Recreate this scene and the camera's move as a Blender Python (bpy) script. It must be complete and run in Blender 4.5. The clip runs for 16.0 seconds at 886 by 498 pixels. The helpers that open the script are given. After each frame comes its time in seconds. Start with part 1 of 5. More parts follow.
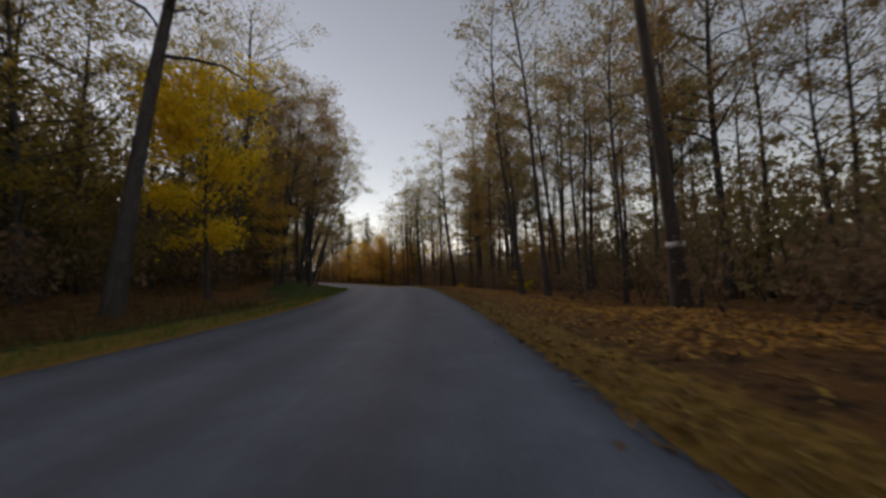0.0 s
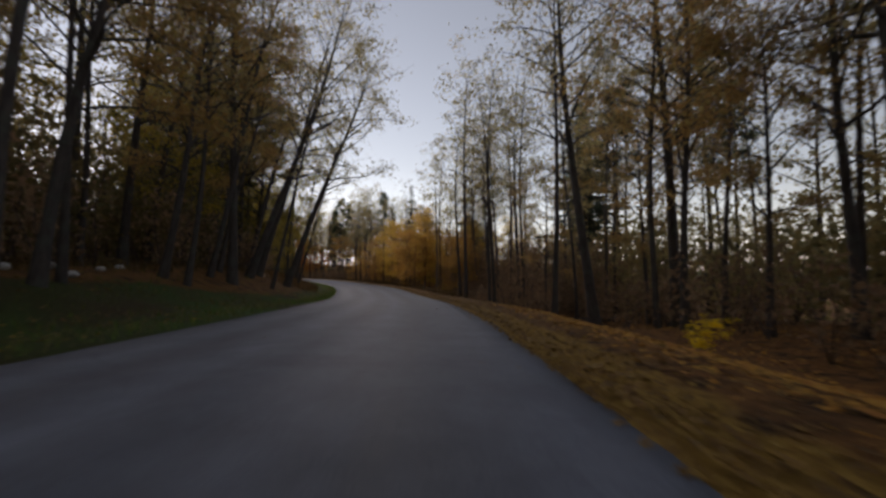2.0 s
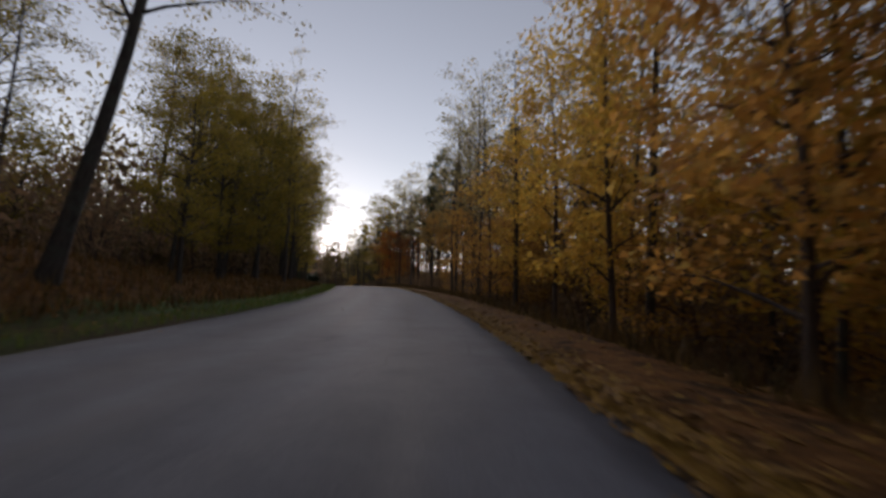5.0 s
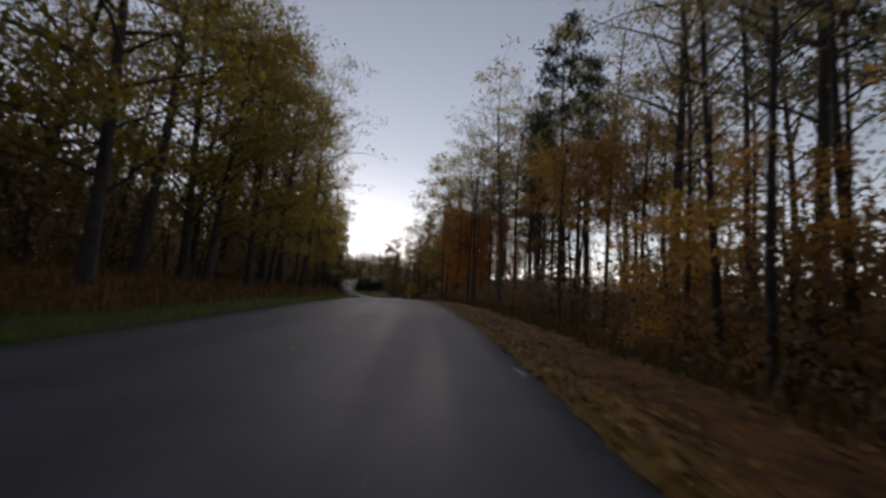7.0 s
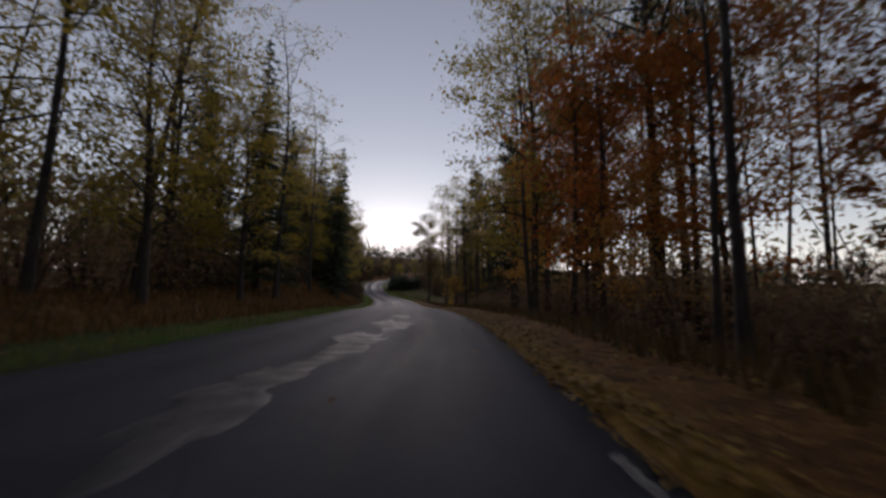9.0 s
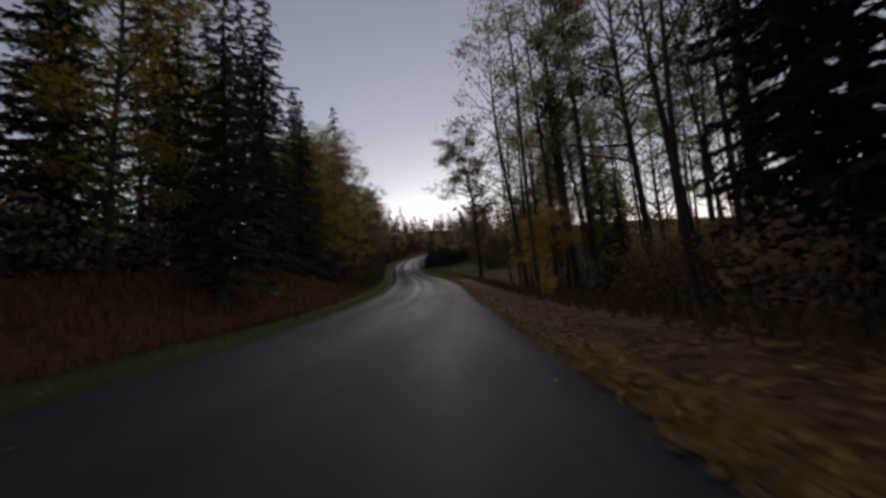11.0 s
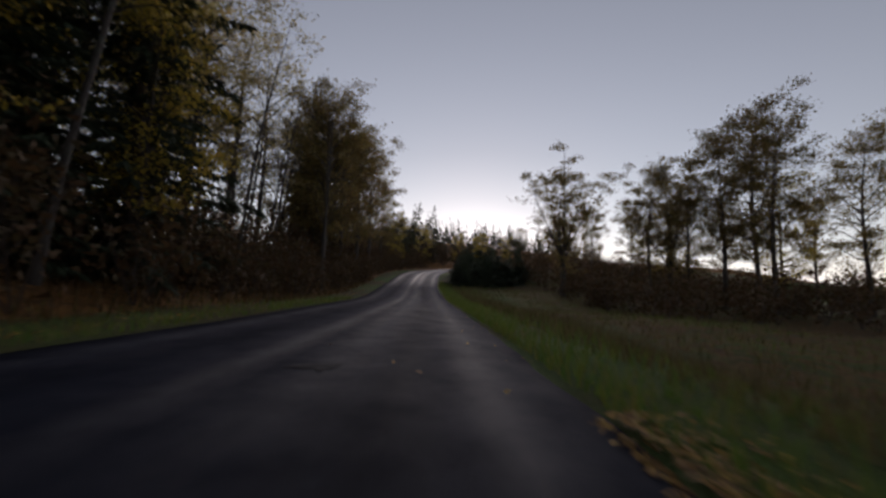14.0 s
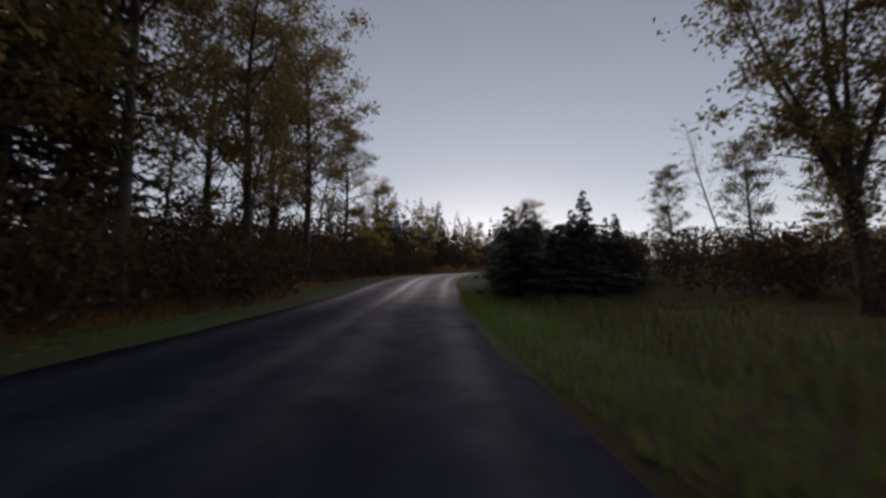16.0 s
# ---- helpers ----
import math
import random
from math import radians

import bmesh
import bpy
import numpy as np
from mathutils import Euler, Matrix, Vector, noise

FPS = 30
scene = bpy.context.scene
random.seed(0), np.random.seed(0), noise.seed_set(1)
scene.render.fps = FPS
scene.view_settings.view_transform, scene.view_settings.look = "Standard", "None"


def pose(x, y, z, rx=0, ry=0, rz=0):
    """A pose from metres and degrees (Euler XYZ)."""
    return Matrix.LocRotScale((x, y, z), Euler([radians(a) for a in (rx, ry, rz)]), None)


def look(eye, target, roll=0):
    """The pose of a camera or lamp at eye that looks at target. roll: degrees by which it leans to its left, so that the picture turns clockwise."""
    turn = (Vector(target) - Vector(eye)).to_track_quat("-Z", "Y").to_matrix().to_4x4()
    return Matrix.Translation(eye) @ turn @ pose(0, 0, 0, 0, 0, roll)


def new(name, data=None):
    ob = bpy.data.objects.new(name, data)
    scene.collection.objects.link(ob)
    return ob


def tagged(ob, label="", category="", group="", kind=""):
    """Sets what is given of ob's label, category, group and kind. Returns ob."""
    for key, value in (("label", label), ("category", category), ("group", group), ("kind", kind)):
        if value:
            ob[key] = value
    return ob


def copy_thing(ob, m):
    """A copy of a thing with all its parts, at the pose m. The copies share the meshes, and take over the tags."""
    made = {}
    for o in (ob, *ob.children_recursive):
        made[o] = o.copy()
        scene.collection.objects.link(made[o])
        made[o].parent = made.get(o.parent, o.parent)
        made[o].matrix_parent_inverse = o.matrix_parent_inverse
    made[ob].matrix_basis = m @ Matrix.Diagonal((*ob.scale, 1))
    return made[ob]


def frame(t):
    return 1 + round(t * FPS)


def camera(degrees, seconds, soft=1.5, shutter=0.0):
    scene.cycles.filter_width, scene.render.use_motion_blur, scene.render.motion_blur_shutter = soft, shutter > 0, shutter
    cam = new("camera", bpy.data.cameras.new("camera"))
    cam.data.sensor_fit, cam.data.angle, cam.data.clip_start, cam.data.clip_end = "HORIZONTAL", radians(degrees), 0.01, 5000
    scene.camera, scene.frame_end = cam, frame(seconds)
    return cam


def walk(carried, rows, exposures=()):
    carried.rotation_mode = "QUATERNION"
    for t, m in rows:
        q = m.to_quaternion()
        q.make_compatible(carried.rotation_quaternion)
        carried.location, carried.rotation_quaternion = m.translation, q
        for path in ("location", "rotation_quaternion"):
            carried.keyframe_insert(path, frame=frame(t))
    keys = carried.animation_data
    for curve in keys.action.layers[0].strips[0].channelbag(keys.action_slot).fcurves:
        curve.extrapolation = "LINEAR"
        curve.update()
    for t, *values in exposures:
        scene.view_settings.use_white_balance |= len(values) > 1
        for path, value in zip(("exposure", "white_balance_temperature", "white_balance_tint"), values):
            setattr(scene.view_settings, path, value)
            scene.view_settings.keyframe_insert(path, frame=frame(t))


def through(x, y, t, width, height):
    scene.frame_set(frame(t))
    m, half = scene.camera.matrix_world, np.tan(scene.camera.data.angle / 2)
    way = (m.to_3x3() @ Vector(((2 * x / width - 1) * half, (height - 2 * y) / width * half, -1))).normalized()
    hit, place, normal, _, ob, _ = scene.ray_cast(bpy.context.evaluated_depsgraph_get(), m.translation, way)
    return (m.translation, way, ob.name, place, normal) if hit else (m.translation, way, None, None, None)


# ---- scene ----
cam = camera(91.9, 16.0, 2.85, 0.2)
PATH = [
    (0, (-0.000, 1.520, 1.150), (-0.000, 3.517, 1.262), -2.2),
    (0.5, (-0.067, 9.220, 1.018), (-0.126, 11.215, 1.150), -2.2),
    (1, (-0.580, 16.903, 0.979), (-0.675, 18.895, 1.129), -2.0),
    (1.5, (-1.100, 24.532, 0.985), (-1.299, 26.516, 1.147), 0.2),
    (2, (-2.249, 32.086, 0.982), (-2.539, 34.061, 1.103), -0.5),
    (2.5, (-3.460, 39.648, 0.894), (-3.851, 41.606, 1.025), -0.9),
    (3, (-5.139, 47.110, 0.762), (-5.601, 49.053, 0.868), -1.4),
    (3.5, (-7.208, 54.419, 0.589), (-7.767, 56.337, 0.679), -0.3),
    (4, (-9.497, 61.629, 0.446), (-10.171, 63.507, 0.584), 1.1),
    (5, (-15.077, 75.735, 0.576), (-15.941, 77.531, 0.750), 0.9),
    (5.5, (-18.601, 82.483, 0.664), (-19.559, 84.228, 0.861), 1.2),
    (6.5, (-26.637, 95.473, 0.873), (-27.746, 97.125, 1.075), 3.5),
    (7, (-30.968, 101.829, 1.035), (-32.134, 103.441, 1.244), 2.6),
    (7.5, (-35.631, 107.908, 1.193), (-36.857, 109.478, 1.376), 4.4),
    (8, (-40.365, 113.867, 1.293), (-41.655, 115.385, 1.469), 2.8),
    (8.5, (-45.218, 119.656, 1.341), (-46.528, 121.155, 1.527), 0.3),
    (9.5, (-55.185, 131.040, 1.288), (-56.521, 132.518, 1.461), -0.2),
    (10, (-60.388, 136.566, 1.211), (-61.776, 138.002, 1.324), -0.5),
    (11, (-71.233, 147.242, 0.869), (-72.717, 148.580, 0.951), -7.2),
    (11.5, (-76.866, 152.391, 0.570), (-78.350, 153.728, 0.670), -5.3),
    (12, (-82.614, 157.470, 0.372), (-84.091, 158.814, 0.488), -1.5),
    (12.5, (-88.304, 162.603, 0.287), (-89.809, 163.911, 0.446), 1.3),
    (13, (-94.099, 167.538, 0.244), (-95.612, 168.834, 0.417), 1.2),
    (13.5, (-99.866, 172.477, 0.304), (-101.438, 173.699, 0.498), 2.7),
    (14, (-106.012, 176.980, 0.386), (-107.595, 178.186, 0.583), 1.9),
    (14.5, (-112.191, 181.437, 0.462), (-113.787, 182.624, 0.670), 0.5),
    (15, (-118.275, 185.938, 0.529), (-119.877, 187.115, 0.753), 1.4),
    (15.5, (-124.320, 190.316, 0.620), (-125.922, 191.489, 0.862), 0.5),
    (16, (-130.409, 194.627, 0.782), (-132.005, 195.804, 1.046), -1.2),
]
walk(cam, [(t, look(eye, target, roll)) for t, eye, target, roll in PATH],
     [(0, 0.9, 6350, 20), (1.5, 1.05, 6200, 21), (4, 0.9, 6200, 22), (6.5, 0.68, 5950, 21), (8.5, 0.5, 5950, 22), (11, 0.25, 6000, 24), (14, 0.45, 6100, 23), (16, 0.42, 6050, 22)])


# ---- light ----
SUN_YAW, SUN_UP = radians(48), radians(3.6)
world = bpy.data.worlds.new("dusk_sky")
scene.world = world
world.use_nodes = True
wn, wl = world.node_tree.nodes, world.node_tree.links
sky = wn.new("ShaderNodeTexSky")
sky.sky_type, sky.sun_disc = "NISHITA", False
sky.sun_elevation, sky.sun_rotation = SUN_UP, -SUN_YAW
sky.air_density, sky.dust_density, sky.ozone_density = 1.0, 0.12, 1.0
pale = wn.new("ShaderNodeHueSaturation")
pale.inputs["Saturation"].default_value = 0.37
wl.new(sky.outputs[0], pale.inputs["Color"])
wl.new(pale.outputs[0], wn["Background"].inputs[0])
wn["Background"].inputs[1].default_value = 0.15
sun = new("sun", bpy.data.lights.new("sun", "SUN"))
sun.data.energy, sun.data.angle, sun.data.color = 2.3, radians(80), (1.0, 0.88, 0.75)
sun.matrix_world = look((0, 0, 60), (60 * math.sin(SUN_YAW), -60 * math.cos(SUN_YAW), 60 - 60 * math.tan(SUN_UP)))


# ---- materials ----
def nodes_of(name):
    m = bpy.data.materials.new(name)
    m.use_nodes = True
    return m, m.node_tree.nodes, m.node_tree.links, m.node_tree.nodes["Principled BSDF"]


def noise_node(n, l, scale, detail=6.0, rough=0.6, vector=None):
    t = n.new("ShaderNodeTexNoise")
    t.inputs["Scale"].default_value, t.inputs["Detail"].default_value, t.inputs["Roughness"].default_value = scale, detail, rough
    if vector:
        l.new(vector, t.inputs["Vector"])
    return t.outputs["Fac"]


def ramp(n, l, fac, stops):
    r = n.new("ShaderNodeValToRGB")
    el = r.color_ramp.elements
    while len(el) < len(stops):
        el.new(0.5)
    for e, (p, c) in zip(el, stops):
        e.position, e.color = p, (*c, 1)
    l.new(fac, r.inputs[0])
    return r.outputs[0]


def mixed(n, l, fac, a, b, kind="MIX"):
    m = n.new("ShaderNodeMix")
    m.data_type, m.blend_type = "RGBA", kind
    for sock, v in ((m.inputs[0], fac), (m.inputs[6], a), (m.inputs[7], b)):
        if isinstance(v, float):
            sock.default_value = v
        elif isinstance(v, tuple):
            sock.default_value = (*v, 1)
        else:
            l.new(v, sock)
    return m.outputs[2]


def bump(n, l, bsdf, height, strength=0.5, distance=0.05):
    b = n.new("ShaderNodeBump")
    b.inputs["Strength"].default_value, b.inputs["Distance"].default_value = strength, distance
    l.new(height, b.inputs["Height"])
    l.new(b.outputs[0], bsdf.inputs["Normal"])


def place_of(n):
    return n.new("ShaderNodeNewGeometry").outputs["Position"]


def bark(name, dark, light, scale=9.0, patch=None):
    m, n, l, b = nodes_of(name)
    tex = n.new("ShaderNodeTexCoord")
    mp = n.new("ShaderNodeMapping")
    mp.inputs["Scale"].default_value = (1, 1, 0.22)
    l.new(tex.outputs["Object"], mp.inputs[0])
    fine = noise_node(n, l, scale, 8, 0.7, mp.outputs[0])
    col = ramp(n, l, fine, [(0.32, dark), (0.68, light)])
    if patch:
        lichen = ramp(n, l, noise_node(n, l, 2.3, 4, 0.6, tex.outputs["Object"]), [(0.5, (0, 0, 0)), (0.62, (1, 1, 1))])
        col = mixed(n, l, lichen, col, patch)
    l.new(col, b.inputs["Base Color"])
    b.inputs["Roughness"].default_value = 0.92
    bump(n, l, b, fine, 0.7, 0.03)
    return m


def leaf(name, colours, rough=0.6, through=0.35):
    m, n, l, b = nodes_of(name)
    isl = n.new("ShaderNodeNewGeometry").outputs["Random Per Island"]
    who = n.new("ShaderNodeObjectInfo").outputs["Random"]
    k = len(colours) - 1
    col = ramp(n, l, isl, [(i / k, c) for i, c in enumerate(colours)])
    hs = n.new("ShaderNodeHueSaturation")
    mr = n.new("ShaderNodeMapRange")
    mr.inputs["To Min"].default_value, mr.inputs["To Max"].default_value = 0.7, 1.25
    l.new(who, mr.inputs[0])
    l.new(mr.outputs[0], hs.inputs["Value"])
    l.new(col, hs.inputs["Color"])
    l.new(hs.outputs[0], b.inputs["Base Color"])
    b.inputs["Roughness"].default_value = rough
    b.inputs["Specular IOR Level"].default_value = 0.12
    tr = n.new("ShaderNodeBsdfTranslucent")
    l.new(hs.outputs[0], tr.inputs[0])
    mx = n.new("ShaderNodeMixShader")
    mx.inputs[0].default_value = through
    l.new(b.outputs[0], mx.inputs[1])
    l.new(tr.outputs[0], mx.inputs[2])
    l.new(mx.outputs[0], n["Material Output"].inputs[0])
    return m


BARK = {
    "grey": bark("grey_bark", (0.021, 0.017, 0.015), (0.084, 0.069, 0.06), 9, (0.06, 0.062, 0.05)),
    "birch": bark("birch_bark", (0.035, 0.031, 0.028), (0.16, 0.148, 0.132), 7, (0.06, 0.055, 0.05)),
    "pine": bark("pine_bark", (0.02, 0.015, 0.012), (0.085, 0.06, 0.044), 6, (0.045, 0.042, 0.036)),
    "twig": bark("twig_bark", (0.035, 0.026, 0.022), (0.11, 0.08, 0.065), 14),
}
LEAF = {
    "sparse": leaf("thin_brown_leaves", [(0.32, 0.235, 0.1), (0.4, 0.31, 0.12), (0.31, 0.29, 0.13), (0.22, 0.175, 0.09)], 0.6, 0.6),
    "aspen": leaf("dark_aspen_leaves", [(0.16, 0.1, 0.04), (0.22, 0.15, 0.045), (0.17, 0.15, 0.05), (0.11, 0.08, 0.04)], 0.6, 0.35),
    "yellow": leaf("yellow_leaves", [(0.7, 0.44, 0.01), (0.8, 0.56, 0.015), (0.64, 0.5, 0.02), (0.52, 0.4, 0.02)], 0.55, 0.58),
    "amber": leaf("amber_leaves", [(0.62, 0.38, 0.06), (0.72, 0.47, 0.075), (0.5, 0.3, 0.06), (0.62, 0.48, 0.09)], 0.55, 0.64),
    "orange": leaf("orange_leaves", [(0.5, 0.26, 0.06), (0.6, 0.34, 0.07), (0.38, 0.2, 0.06), (0.5, 0.35, 0.09)], 0.6, 0.62),
    "rust": leaf("rust_leaves", [(0.4, 0.12, 0.03), (0.48, 0.17, 0.035), (0.3, 0.1, 0.03), (0.42, 0.21, 0.04)], 0.6, 0.55),
    "olive": leaf("olive_leaves", [(0.23, 0.2, 0.036), (0.32, 0.25, 0.04), (0.38, 0.26, 0.04), (0.16, 0.15, 0.036)], 0.55, 0.48),
    "russet": leaf("russet_leaves", [(0.36, 0.22, 0.08), (0.45, 0.29, 0.09), (0.28, 0.17, 0.07), (0.4, 0.33, 0.11)], 0.6, 0.62),
    "dull": leaf("dull_green_leaves", [(0.18, 0.165, 0.075), (0.24, 0.205, 0.085), (0.29, 0.22, 0.085), (0.205, 0.155, 0.075)], 0.55, 0.52),
    "spruce": leaf("spruce_needles", [(0.042, 0.06, 0.038), (0.058, 0.078, 0.046), (0.075, 0.09, 0.054)], 0.6, 0.25),
    "pine": leaf("pine_needles", [(0.03, 0.05, 0.025), (0.045, 0.065, 0.03), (0.06, 0.07, 0.03)], 0.6, 0.15),
    "brown": leaf("withered_brown_leaves", [(0.27, 0.17, 0.1), (0.35, 0.225, 0.12), (0.19, 0.13, 0.085), (0.31, 0.23, 0.125)], 0.7, 0.5),
    "scrub": leaf("dark_scrub_leaves", [(0.085, 0.05, 0.026), (0.11, 0.065, 0.03), (0.06, 0.045, 0.025), (0.1, 0.075, 0.035)], 0.7, 0.25),
    "litter": leaf("fallen_leaves", [(0.24, 0.13, 0.03), (0.36, 0.23, 0.045), (0.16, 0.085, 0.03), (0.27, 0.16, 0.045), (0.1, 0.06, 0.026)], 0.7, 0.1),
    "grass": leaf("autumn_grass", [(0.065, 0.14, 0.02), (0.095, 0.17, 0.026), (0.14, 0.165, 0.032), (0.18, 0.155, 0.05)], 0.6, 0.4),
    "dry": leaf("dry_grass", [(0.17, 0.11, 0.045), (0.23, 0.15, 0.06), (0.12, 0.075, 0.035), (0.1, 0.09, 0.035)], 0.7, 0.25),
}


def ground_material():
    m, n, l, b = nodes_of("forest_floor")
    p = place_of(n)
    fine, mid, broad = noise_node(n, l, 14, 8, 0.75, p), noise_node(n, l, 2.2, 6, 0.65, p), noise_node(n, l, 0.16, 4, 0.6, p)
    litter = ramp(n, l, fine, [(0.3, (0.07, 0.036, 0.016)), (0.48, (0.18, 0.088, 0.028)), (0.6, (0.28, 0.145, 0.04)), (0.74, (0.42, 0.25, 0.06))])
    soil = ramp(n, l, mid, [(0.35, (0.05, 0.03, 0.016)), (0.7, (0.17, 0.08, 0.028))])
    litter = mixed(n, l, ramp(n, l, mid, [(0.38, (0, 0, 0)), (0.6, (1, 1, 1))]), soil, litter)
    turf = ramp(n, l, fine, [(0.3, (0.026, 0.052, 0.012)), (0.55, (0.05, 0.09, 0.02)), (0.75, (0.095, 0.115, 0.032))])
    dull = mixed(n, l, ramp(n, l, broad, [(0.4, (0, 0, 0)), (0.62, (1, 1, 1))]), turf, ramp(n, l, fine, [(0.3, (0.035, 0.027, 0.014)), (0.7, (0.085, 0.062, 0.03))]))
    a = n.new("ShaderNodeAttribute")
    a.attribute_name = "turf"
    add = n.new("ShaderNodeMath")
    l.new(a.outputs["Fac"], add.inputs[0])
    l.new(mid, add.inputs[1])
    edge = ramp(n, l, add.outputs[0], [(0.85, (0, 0, 0)), (1.1, (1, 1, 1))])
    d = n.new("ShaderNodeAttribute")
    d.attribute_name = "drift"
    more = n.new("ShaderNodeMath")
    l.new(d.outputs["Fac"], more.inputs[0])
    l.new(mid, more.inputs[1])
    straw = ramp(n, l, fine, [(0.3, (0.11, 0.058, 0.018)), (0.5, (0.3, 0.18, 0.038)), (0.7, (0.52, 0.34, 0.07))])
    col = mixed(n, l, edge, litter, dull)
    col = mixed(n, l, ramp(n, l, more.outputs[0], [(0.8, (0, 0, 0)), (1.2, (1, 1, 1))]), col, straw)
    l.new(col, b.inputs["Base Color"])
    b.inputs["Roughness"].default_value = 0.95
    b.inputs["Specular IOR Level"].default_value = 0.12
    bump(n, l, b, fine, 0.9, 0.08)
    return m


def asphalt_material():
    m, n, l, b = nodes_of("worn_asphalt")
    p = place_of(n)
    uv = n.new("ShaderNodeAttribute")
    uv.attribute_name = "across"
    far = n.new("ShaderNodeAttribute")
    far.attribute_name = "along"
    grit, blot, broad = noise_node(n, l, 90, 4, 0.7, p), noise_node(n, l, 1.3, 6, 0.7, p), noise_node(n, l, 0.22, 4, 0.6, p)
    lane = n.new("ShaderNodeCombineXYZ")
    l.new(uv.outputs["Fac"], lane.inputs[0])
    thin = n.new("ShaderNodeMath")
    thin.operation = "MULTIPLY"
    thin.inputs[1].default_value = 0.012
    l.new(far.outputs["Fac"], thin.inputs[0])
    l.new(thin.outputs[0], lane.inputs[1])
    streak = noise_node(n, l, 9, 5, 0.6, lane.outputs[0])
    base = ramp(n, l, grit, [(0.3, (0.043, 0.048, 0.06)), (0.55, (0.073, 0.081, 0.1)), (0.75, (0.122, 0.132, 0.156))])
    col = mixed(n, l, 1.0, base, ramp(n, l, streak, [(0.3, (0.75, 0.75, 0.76)), (0.7, (1.22, 1.21, 1.2))]), "MULTIPLY")
    worn = ramp(n, l, uv.outputs["Fac"], [(0.0, (0.8, 0.8, 0.8)), (0.16, (1.2, 1.2, 1.2)), (0.28, (0.88, 0.88, 0.88)), (0.42, (1.25, 1.25, 1.25)), (0.52, (0.92, 0.92, 0.92)), (0.62, (1.2, 1.2, 1.2)), (0.74, (0.85, 0.85, 0.85)), (0.86, (1.15, 1.15, 1.15))])
    col = mixed(n, l, 1.0, col, worn, "MULTIPLY")
    col = mixed(n, l, 1.0, col, ramp(n, l, blot, [(0.3, (0.8, 0.8, 0.8)), (0.7, (1.18, 1.18, 1.16))]), "MULTIPLY")
    # Falling brightness along the road put into the colour, darkest near 200 m.
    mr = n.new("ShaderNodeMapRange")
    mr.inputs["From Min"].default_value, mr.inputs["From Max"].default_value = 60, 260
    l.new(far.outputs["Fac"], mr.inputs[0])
    stretch = mr.outputs[0]
    col = mixed(n, l, 1.0, col, ramp(n, l, stretch, [(0.0, (1.4, 1.42, 1.46)), (0.225, (0.64, 0.65, 0.69)), (0.29, (0.5, 0.51, 0.55)), (0.36, (0.35, 0.36, 0.41)), (0.56, (0.26, 0.27, 0.325)), (0.71, (0.15, 0.157, 0.2)), (0.76, (0.16, 0.167, 0.215)), (0.79, (0.22, 0.225, 0.29)), (0.83, (0.23, 0.235, 0.31)), (0.88, (0.26, 0.265, 0.36))]), "MULTIPLY")
    vor = n.new("ShaderNodeTexVoronoi")
    vor.feature = "DISTANCE_TO_EDGE"
    vor.inputs["Scale"].default_value = 0.4
    wob = n.new("ShaderNodeTexNoise")
    wob.inputs["Scale"].default_value = 0.9
    l.new(p, wob.inputs["Vector"])
    l.new(mixed(n, l, 0.5, p, wob.outputs["Color"], "ADD"), vor.inputs["Vector"])
    crack = ramp(n, l, vor.outputs["Distance"], [(0.0, (0.6, 0.6, 0.6)), (0.007, (1, 1, 1))])
    gate = ramp(n, l, broad, [(0.5, (0, 0, 0)), (0.6, (1, 1, 1))])
    col = mixed(n, l, gate, col, mixed(n, l, 1.0, col, crack, "MULTIPLY"))
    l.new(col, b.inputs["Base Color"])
    dry = ramp(n, l, streak, [(0.3, (0.62, 0.62, 0.62)), (0.7, (0.8, 0.8, 0.8))])
    track = ramp(n, l, uv.outputs["Fac"], [(0.0, (0.7, 0.7, 0.7)), (0.07, (0.6, 0.6, 0.6)), (0.13, (0.3, 0.3, 0.3)), (0.2, (0.5, 0.5, 0.5)), (0.3, (0.64, 0.64, 0.64)), (0.42, (0.5, 0.5, 0.5)), (0.47, (0.27, 0.27, 0.27)), (0.53, (0.5, 0.5, 0.5)), (0.62, (0.36, 0.36, 0.36)), (0.72, (0.6, 0.6, 0.6)), (0.83, (0.54, 0.54, 0.54)), (0.88, (0.42, 0.42, 0.42)), (0.94, (0.6, 0.6, 0.6))])
    polish = ramp(n, l, uv.outputs["Fac"], [(0.0, (0.1, 0.1, 0.1)), (0.07, (0.1, 0.1, 0.1)), (0.13, (0.4, 0.4, 0.4)), (0.2, (0.16, 0.16, 0.16)), (0.3, (0.07, 0.07, 0.07)), (0.42, (0.12, 0.12, 0.12)), (0.47, (0.5, 0.5, 0.5)), (0.53, (0.14, 0.14, 0.14)), (0.62, (0.22, 0.22, 0.22)), (0.72, (0.08, 0.08, 0.08)), (0.83, (0.09, 0.09, 0.09)), (0.88, (0.2, 0.2, 0.2)), (0.94, (0.08, 0.08, 0.08))])
    polish = mixed(n, l, 1.0, polish, ramp(n, l, blot, [(0.35, (0.22, 0.22, 0.22)), (0.65, (0.8, 0.8, 0.8))]), "MULTIPLY")
    mr = n.new("ShaderNodeMapRange")
    mr.inputs["From Min"].default_value, mr.inputs["From Max"].default_value = 176, 214
    way = n.new("ShaderNodeMapRange")
    way.inputs["From Min"].default_value, way.inputs["From Max"].default_value = 200, 300
    l.new(far.outputs["Fac"], way.inputs[0])
